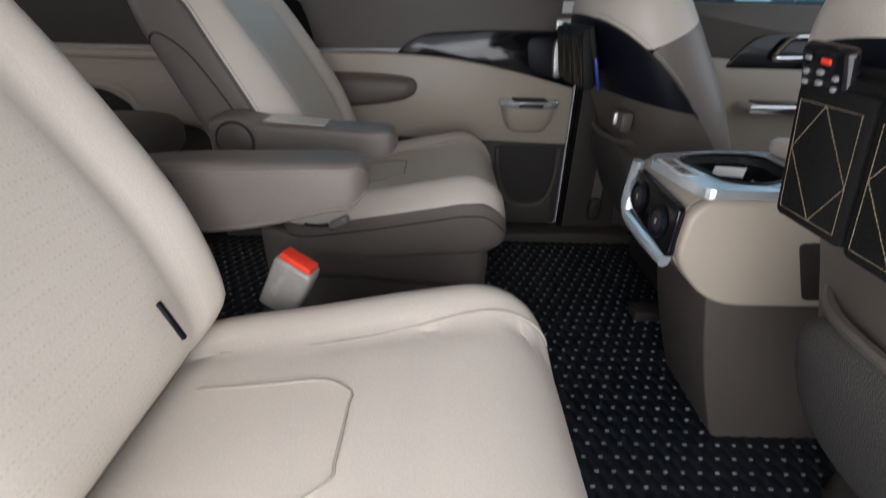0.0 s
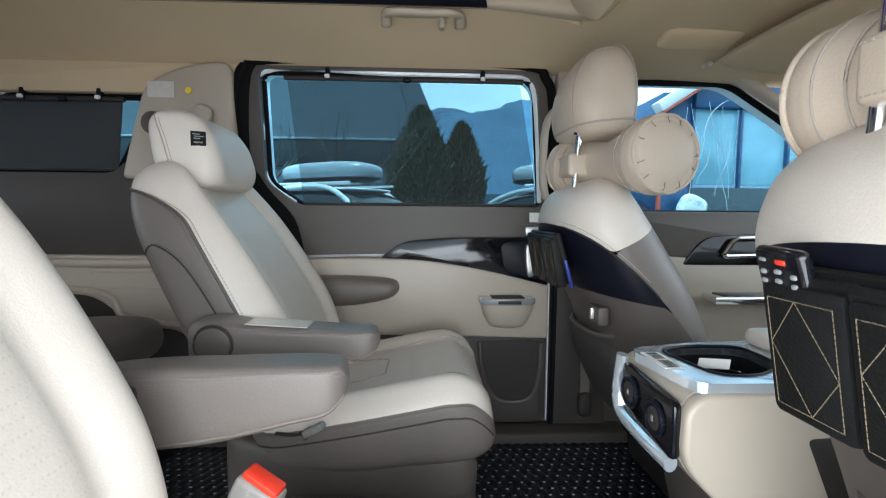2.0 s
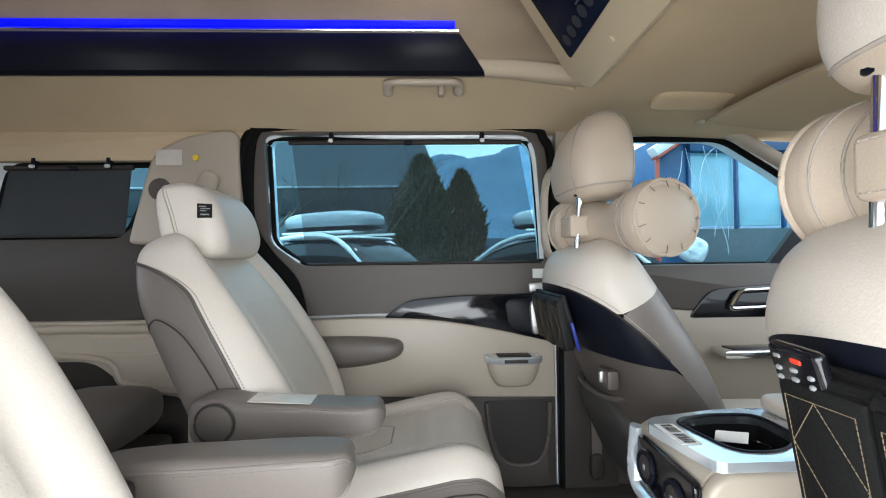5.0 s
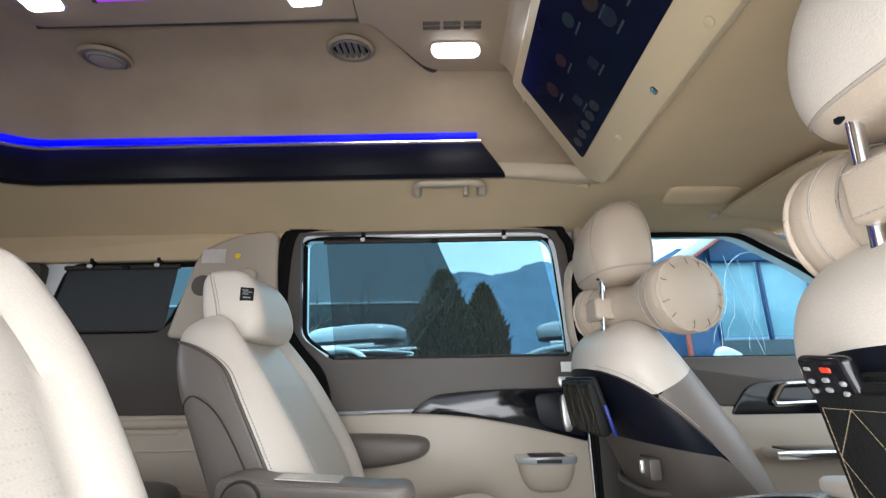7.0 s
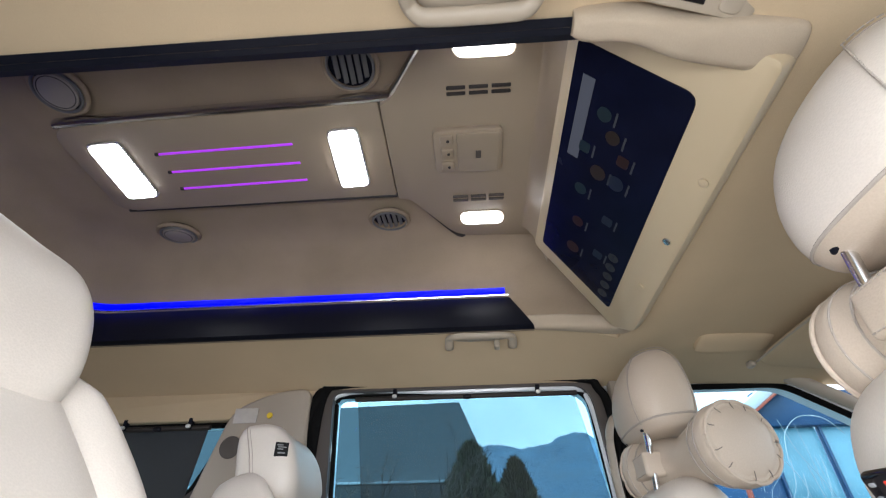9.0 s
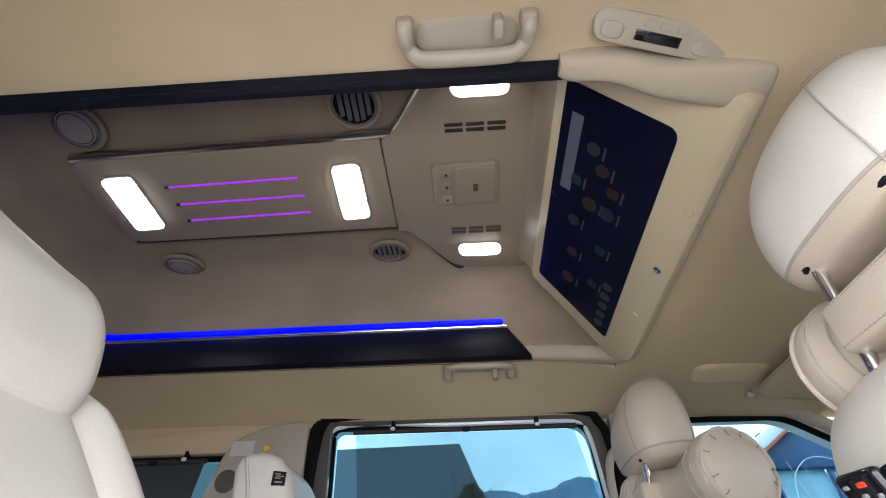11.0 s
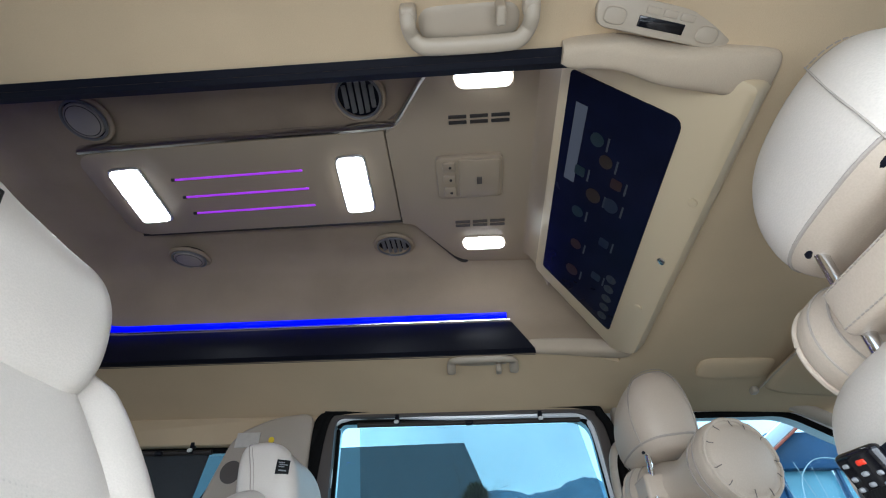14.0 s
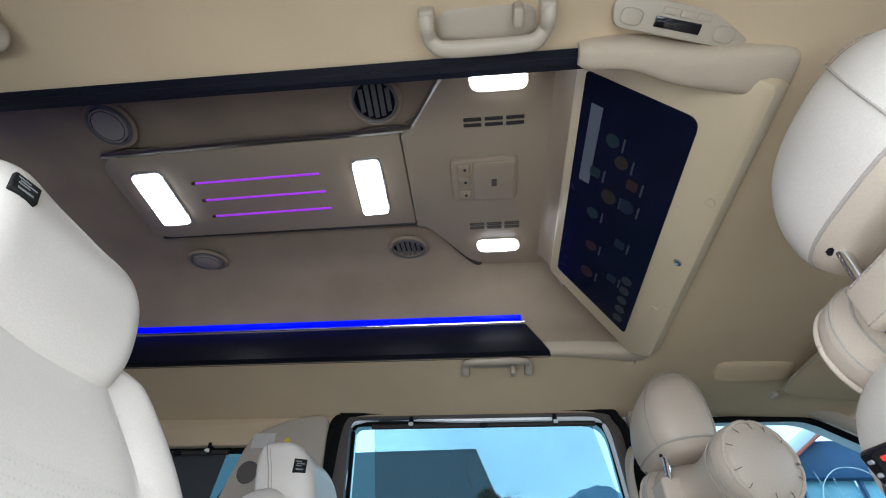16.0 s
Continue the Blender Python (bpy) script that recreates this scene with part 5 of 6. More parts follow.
# neck bolsters strapped to the headrest posts
def bolster(label, y, x, z, r, hl, sy, yaw, gathered):
    b = thing("neck_bolster", label, "pillow", group="neck bolsters")
    rnd = random.Random(7)
    dents = [(2 * math.pi * (k + rnd.uniform(-0.25, 0.25)) / 11, rnd.uniform(0.5, 1.0)) for k in range(11 if gathered else 0)]
    end = [(hl - 0.034, r * 0.985, 0), (hl - 0.020, r, 0.0), (hl - 0.008, r * 0.985, 0.15), (hl + 0.001, r * 0.92, 1.0), (hl + 0.002, r * 0.84, 0.9), (hl + 0.006, r * 0.72, 0.45), (hl + 0.010, r * 0.45, 0.1), (hl + 0.012, r * 0.08, 0)]
    rows = interp([(-t, q, f) for t, q, f in end[::-1]] + [(-hl * 0.45, r * 0.80, 0), (0.0, r * 0.62, 0), (hl * 0.45, r * 0.80, 0)] + end, 4)
    vs, fs = [], []
    n = 88
    for t, q, f in rows:
        for j in range(n):
            a = 2 * math.pi * j / n
            dip = sum(w * math.exp(-((math.remainder(a - c, 2 * math.pi)) / 0.075) ** 2) for c, w in dents)
            k = q * (1 - 0.10 * max(0.0, f) * dip)
            vs.append(V((x + k * math.cos(a), y + t, z + k * math.sin(a))))
    for i in range(len(rows) - 1):
        for j in range(n):
            m = (j + 1) % n
            fs.append((i * n + j, i * n + m, (i + 1) * n + m, (i + 1) * n + j))
    fs += [tuple(range(n))[::-1], tuple(range((len(rows) - 1) * n, len(rows) * n))]
    part("cover", solid(vs, fs), CREAM_DK, b, "beige leather roll cover")
    for e in (-1, 1):
        ring = []
        for a in [2 * math.pi * i / 96 for i in range(96)]:
            dip = sum(w * math.exp(-((math.remainder(a - c, 2 * math.pi)) / 0.075) ** 2) for c, w in dents)
            ring.append(V((x + r * (0.955 - 0.04 * dip) * math.cos(a), y + e * (hl + 0.001), z + r * (0.955 - 0.04 * dip) * math.sin(a))))
        part("end_piping", tube(ring, 0.0036, 8, closed=True), CREAM_DK, b)
        for back in (0.034, 0.062):
            q = r * (0.99 if back < 0.05 else 0.915)
            part("ring_seam", tube([V((x + q * math.cos(a), y + e * (hl - back), z + q * math.sin(a))) for a in [2 * math.pi * i / 48 for i in range(48)]], 0.0014, 6, closed=True), SEAM, b)
        for c, w in dents:
            d, side = V((math.cos(c), 0, math.sin(c))), V((-math.sin(c), 0, math.cos(c)))
            o = V((x, y + e * (hl + 0.003), z))
            # thin dark tube paints the shade in each gathered crease
            part("pleat_shade", tube([o + d * r * 0.93, o + d * r * 0.86 + side * 0.002 * w + V((0, e * 0.002, 0)), o + d * r * (0.86 - 0.16 * w) + V((0, e * 0.005, 0))], 0.0009, 6), THREAD_DK, b)
    spin = Matrix.Translation((x, y, z)) @ Matrix.Rotation(radians(yaw), 4, "Z") @ Matrix.Translation((-x, -y, -z))
    for o in b.children:
        o.data.transform(spin)
    strap = part("strap", box(0.433, x - 0.030, sy - 0.070, sy + 0.070, z - 0.028, z + 0.024, 0.008, 3), CREAM_DK, b, "beige strap round the posts")
    for dz in (-0.022, 0.018):
        part("strap_stitch", dashes([V((0.4325, sy - 0.064, z + dz)), V((0.4325, sy + 0.064, z + dz))], 0.0006), SEAM, strap)
    return b


bolster("beige leather neck roll strapped to the headrest", 1.225, 0.526, 1.257, 0.077, 0.165, 1.312, 13, True)
bolster("beige leather neck roll on the seat with organiser", 0.473, 0.522, 1.250, 0.074, 0.160, 0.473, 0, False)


# organisers that hang on the seat backs
def organiser(label, y, w, remote):
    o = thing("seat_organiser", label, "seat organiser", group="seat organisers")
    back = pose(0.399, y, 1.073, 0, -16, 0)
    pk = part("pocket_sheet", box(-0.006, 0.006, -w, w, -0.085, 0.030, 0.005, 2, back), BLACK_LE, o, "black quilted leatherette")
    step = 2 * w / 3
    for k in range(3):
        y0 = -w + k * step
        M = back @ Matrix.Translation((-0.012 - 0.003 * (k % 2), y0 + step / 2, -0.030)) @ pose(0, 0, 0, 0, 6, 0)
        p = part("pocket", box(-0.013, 0.010, -step / 2 + 0.002, step / 2 - 0.002, -0.058, 0.050, 0.006, 2, M), BLACK_LE, o)
        hw = step / 2 - 0.010
        for a, c in (((-hw, 0.038), (hw, 0.038)), ((-hw, -0.048), (hw, -0.048)), ((-hw, 0.038), (-hw, -0.048)), ((hw, 0.038), (hw, -0.048)), ((hw * 0.1, 0.038), (-hw, -0.012)), ((hw, 0.002), (-hw * 0.1, -0.048)), ((hw * 0.1, 0.038), (hw, 0.002)), ((-hw, -0.012), (-hw * 0.1, -0.048))):
            part("stitching", dashes([M @ V((-0.0132, a[0], a[1])), M @ V((-0.0132, c[0], c[1]))], 0.00027, 0.0032, 0.0009), THREAD_GOLD, p)
        part("pocket_rim", tube([M @ V((-0.002, -hw - 0.008, 0.050)), M @ V((-0.004, hw + 0.008, 0.050))], 0.006, 8), BLACK_LE, p)
    return o, back


org_near, org_pose = organiser("black quilted organiser hanging on the seat back", 0.434, 0.118, True)
org_far, org_pose_far = organiser("black quilted organiser hanging on the far seat back", 1.285, 0.118, False)
pen = thing("blue_pen", "blue pen in the organiser pocket", "pen")
part("barrel", cyl((0.424, 1.170, 0.985), (0.407, 1.166, 1.045), 0.0042, n=12, w=0.001), material("blue_plastic", (0.02, 0.035, 0.22), 0.3, grain=200, vary=0.05), pen)

# remote control standing in the pocket
rc = thing("remote_control", "black remote control with red and grey buttons", "remote control")
rc.matrix_basis = pose(0.388, 0.530, 1.080, 0, -20, 0) @ pose(0, 0, 0, 4, 0, 0)
rbody = part("body", box(-0.008, 0.003, -0.0235, 0.0235, -0.085, 0.038, 0.005, 3), BLACK_GL, rc)
part("power_button", box(-0.0092, -0.006, -0.009, 0.001, 0.0265, 0.0310, 0.0014), RED_PL, rbody, "red power button")
part("button", box(-0.0092, -0.006, 0.010, 0.017, 0.0272, 0.0307, 0.0014), GREY_BTN, rbody)
for k in range(4):
    for j in range(3):
        w = 0.0027 if j != 1 else 0.0033
        part("button", pillowy((-0.0082, -0.0145 + j * 0.0145 + (0.001 if k % 2 else 0), 0.0190 - k * 0.0078 + (0.0018 if j == 1 else 0)), 0.0020, w, 0.0019, 3, None, 12, 6), GREY_BTN, rbody)

# ---------------------------------------------------------------- middle console
BLACK_WELL = material("black_well_rubber", (0.007, 0.007, 0.008), 0.55, spec=0.25, grain=500, bump=0.1)
con = thing("rear_console", "cream and taupe console end with cup holders", "console")
prof = rounded([(0.452, 0.885), (0.448, 0.812), (0.515, 0.735), (1.25, 0.735), (1.25, 0.905), (0.60, 0.905), (0.475, 0.905)], [0.03, 0.03, 0.06, 0.01, 0.02, 0.02, 0.03])
mid = rounded([(0.452, 0.885), (0.448, 0.812), (0.515, 0.735), (1.25, 0.735), (1.25, 0.905), (0.66, 0.905), (0.655, 0.835), (0.488, 0.835), (0.484, 0.905), (0.475, 0.905)], [0.03, 0.03, 0.06, 0.01, 0.02, 0.004, 0.004, 0.004, 0.004, 0.01])
part("upper_body", plate(mid, 0.790, 0.958), CREAM_PL, con, "cream plastic upper body")
for y0, y1 in ((0.766, 0.790), (0.958, 0.985)):
    part("side_panel", plate(prof, y0, y1, w=0.010, seg=4), CREAM_PL, con, "cream plastic side panel")
low = rounded([(0.520, 0.742), (0.555, 0.60), (0.615, FLOOR - 0.006), (1.25, FLOOR - 0.006), (1.25, 0.742)], [0.01, 0.08, 0.02, 0.01, 0.01])
part("lower_body", plate(low, 0.780, 0.972, w=0.020, seg=4), TAUPE_PL, con, "taupe plastic lower body")
part("side_slot", plate(rounded([(0.615, 0.845), (0.66, 0.848), (0.70, 0.752), (0.655, 0.750)], 0.01), 0.764, 0.775, w=0.002), DARK_PL, con, "dark side slot")
topo = rounded([(0.446, 0.945), (0.60, 0.982), (0.80, 0.982), (0.80, 0.776), (0.64, 0.776), (0.470, 0.776)], [0.04, 0.03, 0.01, 0.01, 0.02, 0.02])
well = rounded([(0.492, 0.930), (0.56, 0.955), (0.645, 0.950), (0.640, 0.850), (0.575, 0.802), (0.515, 0.806)], 0.03)
part("top_trim", plate(topo, 0.903, 0.918, (well,), plane="xy"), FILM, con, "silver trim under protective film", smooth=False)
bm = bmesh.new()
rings = [[bm.verts.new((p[0], p[1], z)) for p in well] for z in (0.840, 0.916)]
for k in range(len(well)):
    bm.faces.new((rings[0][k - 1], rings[0][k], rings[1][k], rings[1][k - 1]))
bm.faces.new(rings[0])
part("cup_well", bm, BLACK_WELL, con, "black cup holder well")
part("well_rim", tube([(p[0], p[1], 0.918) for p in well], 0.003, 6, closed=True), BLACK_ST, con)
for cx, cy in ((0.543, 0.880), (0.603, 0.910)):
    part("cup_holder", cyl((cx, cy, 0.838), (cx, cy, 0.846), 0.036, n=32, w=0.001), RUBBER, con, "round cup holder")
    part("cup_rim", tube([(cx + 0.038 * math.cos(a), cy + 0.038 * math.sin(a), 0.880) for a in [2 * math.pi * i / 32 for i in range(32)]], 0.0022, 6, closed=True), BLACK_GL, con)
part("arm_lid", plate(rounded([(0.665, 0.982), (1.25, 0.982), (1.25, 0.775), (0.665, 0.775)], 0.03), 0.919, 0.945, plane="xy", w=0.010, seg=3), CREAM, con, "cream leather armrest lid")
# slanted rear face with chrome frame and sockets
bm = plate(rounded([(0.780, 0.890), (0.942, 0.897), (0.942, 0.818), (0.780, 0.808)], 0.012), 0.4405, 0.452, plane="yz", w=0.003)
part("socket_panel", bm, BLACK_GL, con, "glossy black socket panel")
part("chrome_frame", tube(smoothline([(0.444, 0.951, 0.905), (0.441, 0.953, 0.870), (0.441, 0.951, 0.828), (0.441, 0.936, 0.808), (0.441, 0.86, 0.803), (0.446, 0.792, 0.799)], 6), 0.010, 10, flat=0.012), FILM, con, "silver frame under film")
for cy, cz in ((0.905, 0.858), (0.825, 0.850)):
    part("socket_ring", tube([(0.437, cy + 0.022 * math.cos(a), cz + 0.022 * math.sin(a)) for a in [2 * math.pi * i / 28 for i in range(28)]], 0.004, 8, closed=True), BLACK_ST, con)
    part("socket_cap", cyl((0.444, cy, cz), (0.434, cy, cz), 0.018, n=24, w=0.003), DARK_PL, con, "black socket cap")
    part("socket_symbol", box(0.4325, 0.435, cy - 0.0028, cy + 0.0028, cz - 0.0042, cz + 0.0042, 0.0008), GREY_BTN, con)
stick = thing("barcode_label", "white paper barcode label on the console trim", "label")
part("paper", box(0.456, 0.486, 0.835, 0.915, 0.9186, 0.9194, 0.0, 1), PAPER, stick, smooth=False)
for i in range(14):
    yy = 0.840 + i * 0.0048 + (0.006 if i > 6 else 0)
    part("printed_bar", box(0.463, 0.480, yy, yy + (0.0022 if i % 3 else 0.0034), 0.9194, 0.9198, 0.0, 1), INK, stick, smooth=False)
card = thing("paper_slip", "folded white paper slip in the cup holder", "paper")
part("sheet", box(-0.022, 0.022, -0.009, 0.009, -0.0006, 0.0006, 0.0, 1, pose(0.545, 0.862, 0.917, 40, -10, -50)), PAPER, card, smooth=False)

# ---------------------------------------------------------------- roof fittings
def grab(label, y, sg, x0=0.0):
    """A folded grab handle: hinged on its outer side, the bar towards the middle of the van."""
    g = thing("grab_handle", label, "grab handle", group="roof grab handles")
    reach, drop = (0.064, 0.010) if sg > 0 else (0.046, 0.006)
    z, zi = roof_z(0.1, y) - drop, roof_z(0.1, y - sg * reach)
    q = y - sg * reach
    pts = smoothline([(0.002, y + sg * 0.006, z - 0.002), (0.003, y - sg * 0.010, z - 0.012), (0.006, y - sg * reach * 0.62, zi - 0.021), (0.020, y - sg * reach * 0.93, zi - 0.024), (0.048, q, zi - 0.024), (0.1, q, zi - 0.025), (0.152, q, zi - 0.024), (0.180, y - sg * reach * 0.93, zi - 0.024), (0.195, y - sg * reach * 0.62, zi - 0.021), (0.198, y - sg * 0.010, z - 0.012), (0.199, y + sg * 0.006, z - 0.002)], 6)
    part("grip", tube(pts, 0.0125, 14, flat=0.0095), HANDLE_PL, g, "beige plastic grip")
    for x in (0.004, 0.197):
        part("hinge_block", box(x - 0.013, x + 0.013, y - 0.012, y + 0.012, z - 0.014, z + drop + 0.006, 0.006, 3), HANDLE_PL, g)
    part("coat_hook", box(0.142, 0.158, y - sg * 0.006 - 0.014, y - sg * 0.006 + 0.014, z - 0.020, z + drop + 0.004, 0.005, 3), HANDLE_PL, g, "coat hook")
    part("recess", pillowy((0.1, y - sg * 0.018, (z + zi + drop) / 2 - 0.002), 0.082, 0.028, 0.005, 4, None, 24, 6), HANDLE_PL, g)
    g.location.x = x0
    g.scale.x = 0.86 if sg < 0 else 1.0
    return g


grab("beige grab handle over the shut sliding door", 1.464, 1)
grab("beige grab handle over the open doorway", 0.386, -1)
grab("beige grab handle at the rear of the doorway", 0.320, -1, -0.760)

ac = thing("climate_panel", "beige roof climate panel with dark display", "control panel")
M = pose(0.353, 0.424, 1.652, -16, 3, 14)
pan = part("panel", plate(rounded([(-0.100, -0.012), (-0.082, -0.024), (0.090, -0.024), (0.104, 0.004), (0.092, 0.020), (-0.090, 0.020)], 0.014), -0.006, 0.006, plane="xy", w=0.003), HANDLE_PL, ac)
pan.matrix_basis = M
part("display", box(-0.036, 0.030, -0.004, 0.010, -0.008, -0.005, 0.001), BLACK_GL, pan, "dark display")
for x in (-0.070, 0.065):
    part("button", pillowy((x, 0.003, -0.007), 0.016, 0.011, 0.003, 3, None, 18, 6), HANDLE_PL, pan)
for x in (-0.03, -0.005, 0.02):
    part("button", box(x, x + 0.02, -0.017, -0.008, -0.008, -0.005, 0.001), HANDLE_PL, pan)

vis = thing("sun_visor", "beige sun visor in clear wrapping film", "sun visor")
part("visor", pillowy((1.06, 1.30, 1.560), 0.15, 0.22, 0.012, 5, pose(0, 0, 0, 0, 6, 0)), LINER, vis)
part("hinge_clip", pillowy((0.90, 1.50, 1.566), 0.010, 0.016, 0.010, 3), CREAM_PL, vis, "cream hinge clip")
part("edge_piping", tube([(0.914, 1.09, 1.570), (0.912, 1.30, 1.572), (0.914, 1.49, 1.570)], 0.0030, 6), HANDLE_PL, vis, "beige edge piping")
pkt = thing("roof_front_handle_pocket", "beige moulded recess in the front headliner", "headliner recess")
part("recess", pillowy((0.825, 1.415, 1.606), 0.105, 0.046, 0.018, 5, pose(0, 0, 0, -12, 0, 0)), LINER, pkt)

# quilted floor mat with pale stitches
mat = thing("floor_mat", "black quilted floor mat with pale dashed stitching", "floor mat")
qx, qy = 0.0295, 0.057
nx, ny = 516, 300
vs = [(-0.95 + 1.9 * i / nx, 0.20 + (YF - 0.30) * j / ny, 0.0) for i in range(nx + 1) for j in range(ny + 1)]
vs = [(x, y, FLOOR - 0.0045 + 0.0045 * abs(math.sin(math.pi * ((x + 0.93) / qx + (y - 0.22) / qy)) * math.sin(math.pi * ((x + 0.93) / qx - (y - 0.22) / qy))) ** 0.6) for x, y, z in vs]
sheet_mesh = bpy.data.meshes.new("sheet")
sheet_mesh.from_pydata(vs, [], [(i * (ny + 1) + j, (i + 1) * (ny + 1) + j, (i + 1) * (ny + 1) + j + 1, i * (ny + 1) + j + 1) for i in range(nx) for j in range(ny)])
sheet_mesh.polygons.foreach_set("use_smooth", [True] * len(sheet_mesh.polygons))
sheet_mesh.materials.append(MATBLK)
new("sheet", sheet_mesh).parent = mat
part("backing", box(-0.95, 0.95, 0.20, YF - 0.10, FLOOR - 0.012, FLOOR - 0.006, 0.0), MATBLK, mat, smooth=False)
vs, fs = [], []
for i in range(64):
    for j in range(48):
        x, y = -0.93 + i * 0.0295 + (0.0147 if j % 2 else 0), 0.22 + j * 0.0285
        if x > 0.93 or y > YF - 0.11:
            continue
        n = len(vs)
        a, c = 0.0050, 0.0020
        for dx, dy, z in ((-a, -c, 0), (a, -c, 0), (a, c, 0), (-a, c, 0), (-a * .7, -c * .5, .0022), (a * .7, -c * .5, .0022), (a * .7, c * .5, .0022), (-a * .7, c * .5, .0022)):
            vs.append((x + dx, y + dy, FLOOR - 0.0045 + z))
        fs += [(n + 4, n + 5, n + 6, n + 7), (n, n + 1, n + 5, n + 4), (n + 1, n + 2, n + 6, n + 5), (n + 2, n + 3, n + 7, n + 6), (n + 3, n, n + 4, n + 7)]
st = part("stitches", solid([V(v) for v in vs], fs), MAT_THREAD, mat, "pale stitches")
st["kind"] = "stuff"

# ---------------------------------------------------------------- outside, beyond the windows
bld = thing("hall_building", "grey-blue metal hall with sloping gable", "building")
part("wall", plate([(-22, 0), (-22, 7.6), (-0.47, 7.95), (0.95, 4.6), (0.95, 0)], 22, 40), material("blue_grey_cladding", (0.11, 0.135, 0.155), 0.6, grain=3, bump=0.1, vary=0.08), bld, smooth=False)
part("dark_band", box(-22, 0.9, 21.7, 22.0, 3.3, 4.5, 0.02), material("dark_band_paint", (0.025, 0.03, 0.035), 0.7, grain=5, vary=0.1), bld)
part("pale_roof_edge", box(-22, 0.9, 21.6, 22.0, 4.50, 4.60, 0.02), material("pale_edge_paint", (0.30, 0.36, 0.40), 0.5, grain=5, vary=0.1), bld)


def car(label, x, y, yaw, mat, boxed):
    c = thing("parked_car", label, "car", group="parked cars")
    c.matrix_basis = pose(x, y, 0, 0, 0, yaw)
    secs = [((sx, 0, (z0 + z1) / 2), (0, 1, 0), (0, 0, 1), w, (z1 - z0) / 2, 5) for sx, w, z0, z1 in interp([(-2.2, 0.70, 0.45, 0.85), (-2.1, 0.85, 0.28, 0.98), (-1.0, 0.90, 0.25, 1.02), (0.8, 0.90, 0.25, 1.0), (1.8, 0.86, 0.28, 0.92), (2.2, 0.70, 0.40, 0.75)], 4)]
    part("body", solid(*loft(secs, 28)), mat, c)
    secs = [((sx, 0, 0.98 + h / 2), (0, 1, 0), (0, 0, 1), w, max(0.01, h / 2), 4) for sx, w, h in interp([(-2.05, 0.76, 0.02), (-1.7, 0.76, 0.42), (-1.2, 0.74, 0.56), (-0.2, 0.72, 0.58), (0.5, 0.72, 0.40), (1.1, 0.74, 0.02)], 4)]
    part("cabin_glass", solid(*loft(secs, 28)), BLACK_GL, c, "dark cabin glass")
    part("roof", pillowy((-0.75, 0, 1.545), 0.85, 0.68, 0.045, 4), mat, c)
    for sg in (-1, 1):
        part("pillar", tube(smoothline([(1.0, sg * 0.73, 1.02), (0.4, sg * 0.71, 1.42), (-0.2, sg * 0.70, 1.56), (-1.2, sg * 0.71, 1.54), (-1.9, sg * 0.74, 1.05)], 6), 0.04, 8), mat, c)
        part("roof_rail", tube([(0.0, sg * 0.60, 1.64), (-1.5, sg * 0.60, 1.64)], 0.02, 8), SATIN, c)
        for wx in (-1.35, 1.35):
            part("wheel", cyl((wx, sg * 0.72, 0.33), (wx, sg * 0.92, 0.33), 0.33, n=24, w=0.03), RUBBER, c)
    if boxed:
        part("roof_box", pillowy((-0.6, 0, 1.85), 1.0, 0.42, 0.19, 3.2), material("roof_box_grey", (0.30, 0.33, 0.36), 0.25, grain=50, vary=0.05, coat=0.5), c, "silver grey roof box")
        part("roof_box_base", pillowy((-0.6, 0, 1.73), 0.98, 0.41, 0.06, 3.2), BLACK_ST, c)
    return c


car("white parked car with silver roof box", -2.05, 8.8, 150, WHITE_PAINT, True)
car("silver parked car with dark roof box", 2.05, 8.3, 150, material("silver_paint", (0.45, 0.48, 0.50), 0.3, metal=0.3, grain=80, vary=0.03, coat=0.5), True)
LEAF = material("conifer_green", (0.050, 0.056, 0.016), 0.8, grain=8, vary=0.3, blotch=2)
LEAF2 = material("conifer_rust", (0.085, 0.06, 0.018), 0.8, grain=8, vary=0.3, blotch=2)
BARK = material("bark", (0.09, 0.07, 0.055), 0.9, grain=20, bump=0.5, vary=0.2)


def conifer(x, y, h, w, mat, seed):
    t = thing("conifer", "dense upright conifer with rusty green needles", "tree", (x, y, 0), "conifers")
    rnd = random.Random(seed)
    part("trunk", cyl((0, 0, 0), (0, 0, h * 0.95), 0.09, 0.02, 10), BARK, t)
    vs, fs = [], []
    for k in range(7000):
        f = rnd.random() ** 0.8
        z = 0.15 + f * (h - 0.15)
        prof_r = w * min(1.0, 0.55 + f * 1.6) * (1 - f ** 3.2) ** 0.65 * (0.86 + 0.14 * math.sin(9 * f + 3 * seed))
        a, r = rnd.uniform(0, 6.283), prof_r * (0.55 + 0.5 * rnd.random())
        c = V((math.cos(a) * r, math.sin(a) * r, z))
        d = V((math.cos(a) * 0.5 + rnd.gauss(0, .3), math.sin(a) * 0.5 + rnd.gauss(0, .3), 1)).normalized() * rnd.uniform(0.12, 0.26)
        e = d.cross(V((rnd.gauss(0, 1), rnd.gauss(0, 1), rnd.gauss(0, 1)))).normalized() * rnd.uniform(0.025, 0.05)
        n = len(vs)
        vs += [c - e, c + e, c + d]
        fs.append((n, n + 1, n + 2))
    part("crown", solid(vs, fs), mat, t, smooth=False)


conifer(0.02, 13.0, 3.95, 0.98, LEAF, 3)
conifer(1.15, 13.4, 3.60, 0.75, LEAF2, 5)


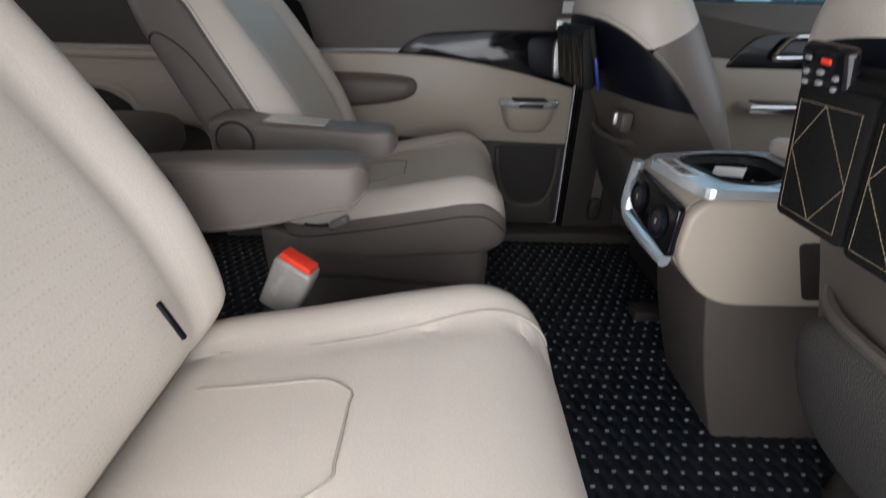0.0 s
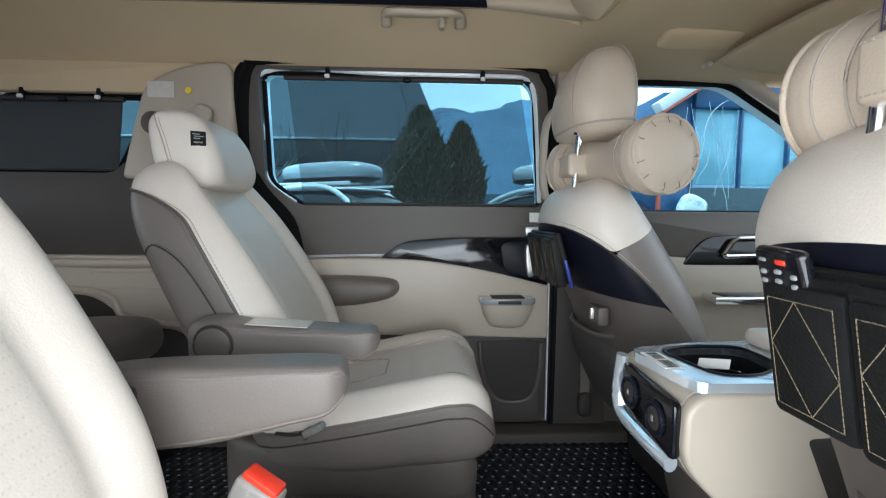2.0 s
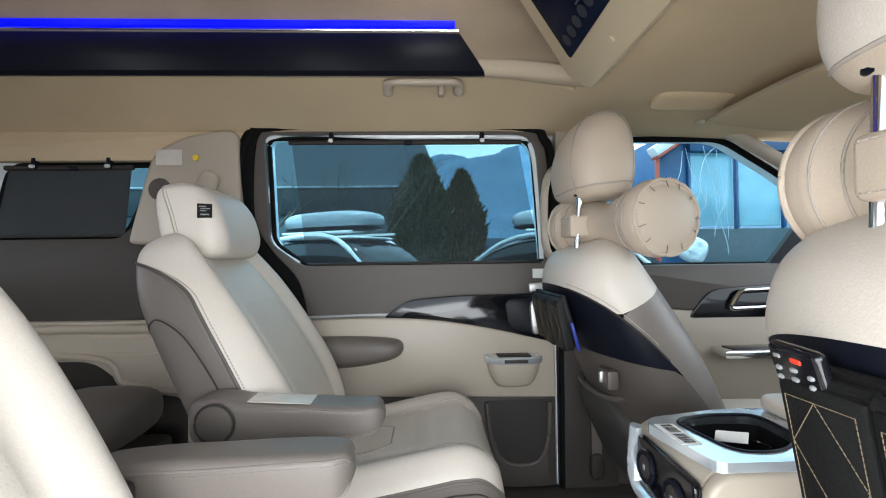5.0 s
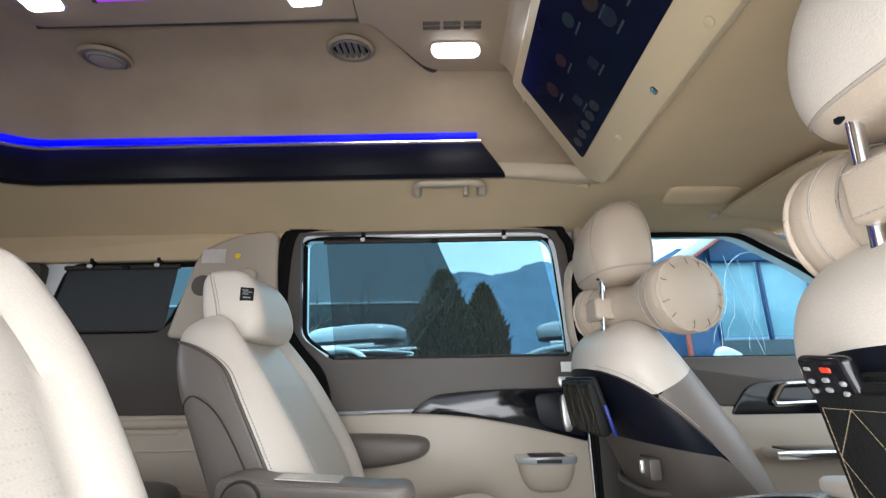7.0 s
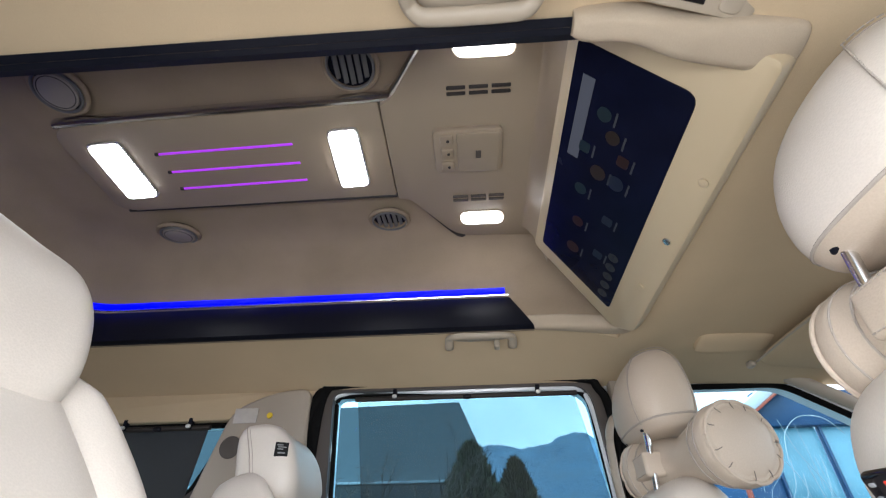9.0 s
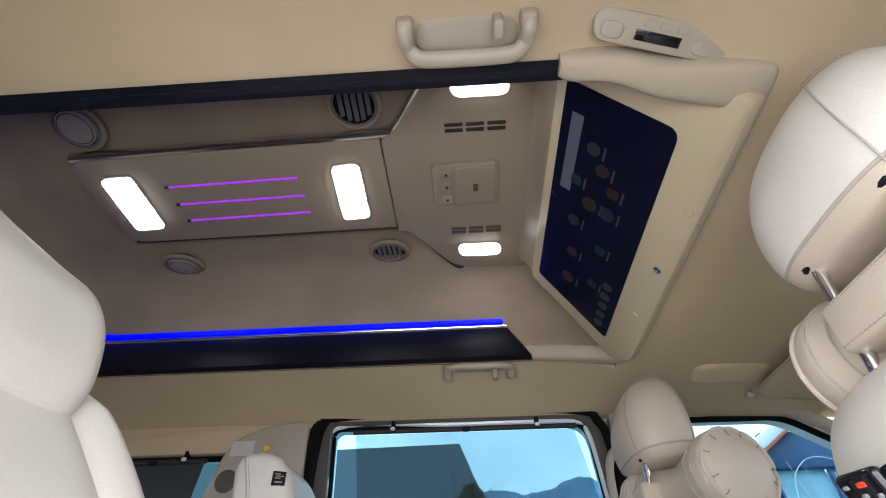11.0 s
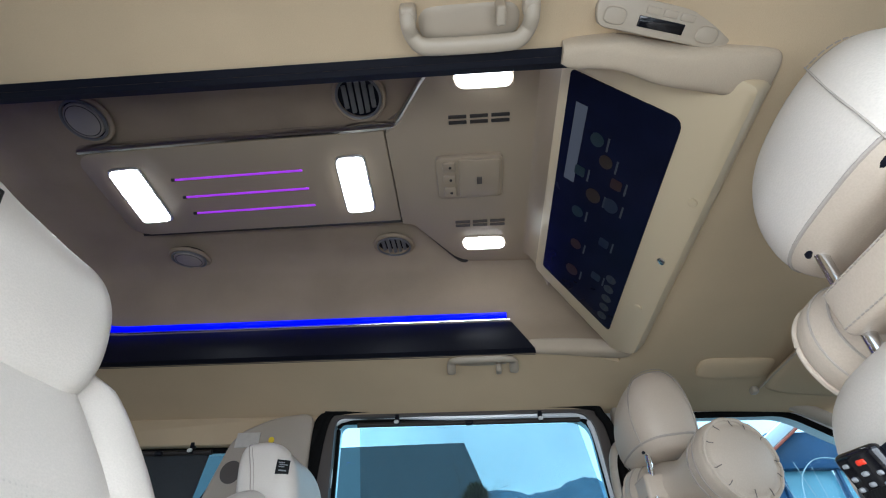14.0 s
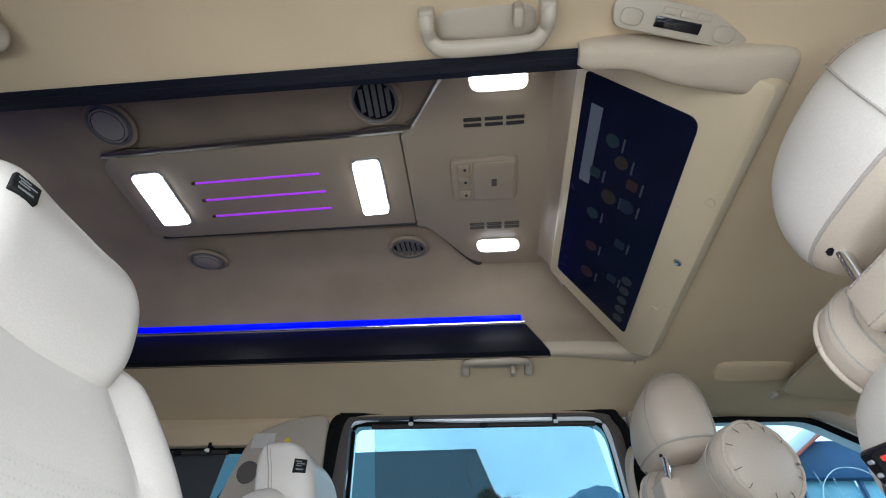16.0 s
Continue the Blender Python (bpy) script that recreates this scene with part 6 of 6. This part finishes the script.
def bare_tree(x, y, h, seed):
    t = thing("bare_tree", "leafless tree with thin grey branches", "tree", (x, y, 0), "bare trees")
    rnd = random.Random(seed)
    bm = bmesh.new()

    def limb(p, d, L, r, depth):
        q = p + d * L
        c = cyl(p, q, r, r * 0.6, 6)
        me = bpy.data.meshes.new("limb")
        c.to_mesh(me)
        c.free()
        bm.from_mesh(me)
        bpy.data.meshes.remove(me)
        if depth:
            for k in range(3):
                v = (d + V((rnd.gauss(0, .45), rnd.gauss(0, .45), rnd.gauss(0.1, .3)))).normalized()
                limb(p + d * L * rnd.uniform(0.45, 1.0), v, L * rnd.uniform(0.55, 0.8), r * 0.5, depth - 1)
    limb(V((0, 0, 0)), V((0, 0, 1)), h * 0.38, 0.09, 5)
    part("branches", bm, BARK, t, smooth=False)


bare_tree(-4.15, 12.5, 5.4, 1)
bare_tree(-1.5, 11.6, 4.6, 2)
bare_tree(-13.5, 16.0, 5.5, 4)
fence = thing("yard_fence", "low blue-grey metal yard fence", "fence")
part("sheet", box(-1.0, 9.5, 16.5, 16.56, 0, 1.9, 0.01), material("blue_sheet", (0.05, 0.08, 0.11), 0.5, grain=4, vary=0.1), fence)
# distance haze is painted into the hill as its blue colour
hill = tagged(part("backdrop_hill", field(-500, 700, 330, 620, 200, 24, lambda x, y: max(-3, (y - 330) * 0.60 * (0.81 + 0.05 * math.sin(x * 0.023 - 1.2) + 0.03 * math.sin(x * 0.061) + 0.05 * noise.noise((x * 0.03, y * 0.03, 0))) + 5 * noise.noise((x * 0.09, y * 0.09, 2))), 1.0), material("hazy_wooded_hill", (0.075, 0.15, 0.24), 0.95, grain=0.25, bump=0.4, vary=0.35, blotch=0.03, dist=3)), "distant wooded hill, blue with haze put into its colour", "hill", kind="structure")
# blue stand hung with clear film, ahead of the far front window
BLUE = material("bright_blue_panel", (0.025, 0.10, 0.24), 0.4, grain=4, vary=0.2)
TEAL = material("dark_teal_panel", (0.03, 0.07, 0.09), 0.4, grain=4, vary=0.2)
PALE = material("pale_glazing", (0.30, 0.62, 0.78), 0.12, grain=2, vary=0.3, blotch=0.9)
RED_STEEL = material("red_steel", (0.45, 0.09, 0.05), 0.5, grain=20, vary=0.1)
stand = thing("blue_kiosk", "bright blue kiosk with glazed front and white canopy", "kiosk")
part("corner_panel", box(3.86, 4.32, 7.5, 9.5, 0, 3.1, 0.02), BLUE, stand, "blue corner panel")
part("low_wall", box(4.32, 9.0, 7.5, 7.6, 0, 1.62, 0.02), TEAL, stand, "dark teal low wall")
for k in range(6):
    part("pane", box(4.36 + k * 0.78, 5.08 + k * 0.78, 7.52, 7.56, 1.66, 2.85, 0.01), PALE, stand)
    part("mullion", box(4.32 + k * 0.78, 4.36 + k * 0.78, 7.46, 7.54, 1.62, 2.85, 0.005), BLUE, stand)
part("fascia", box(4.32, 9.2, 7.4, 7.55, 2.85, 3.35, 0.02), BLUE, stand, "blue fascia")
rise = pose(3.72, 7.35, 2.74, 0, -33, 0)
part("canopy_beam", box(0.0, 2.6, -0.12, 0.12, 0.0, 0.16, 0.02, 2, rise), WHITE_PAINT, stand, "white sloping canopy beam")
part("canopy_flange", box(0.0, 2.6, -0.13, 0.13, -0.035, 0.0, 0.005, 1, rise), RED_STEEL, stand, "red steel flange")
part("post", box(3.74, 3.80, 7.35, 7.41, 0, 2.78, 0.01), RED_STEEL, stand, "red steel post")
FILM_LINE = material("crumpled_film", (0.62, 0.74, 0.82), 0.15, grain=7, bump=1.0, vary=0.25, blotch=3, dist=0.05)
film = thing("hanging_film", "clear plastic film hung in folds over the kiosk", "plastic film")
rnd = random.Random(11)
part("sheet", field(4.30, 5.45, 7.26, 7.30, 30, 1, lambda x, y: 1.30, 0.004), CLEAR_FILM, film)
for k in range(11):
    x0, w = rnd.uniform(4.1, 5.3), rnd.uniform(-0.28, 0.28)
    z0 = rnd.uniform(1.9, 2.9)
    L = rnd.uniform(0.5, 1.2)
    part("fold", tube(smoothline([(x0, 7.24, z0), (x0 + w * 0.3, 7.22, z0 - L * 0.4), (x0 + w, 7.24, z0 - L * 0.75), (x0 + w * 1.2, 7.26, max(1.2, z0 - L))], 5), rnd.uniform(0.002, 0.005), 6), FILM_LINE, film)
part("fold", tube(smoothline([(4.35, 7.22, 2.35), (4.45, 7.22, 2.70), (4.72, 7.22, 2.92), (5.05, 7.22, 2.90), (5.25, 7.22, 2.68)], 6), 0.006, 6), FILM_LINE, film)
part("bundle", pillowy((4.22, 7.22, 1.28), 0.22, 0.12, 0.20, 2.4, pose(0, 0, 0, 0, 25, 0)), FILM_LINE, film, "bunched pale film")
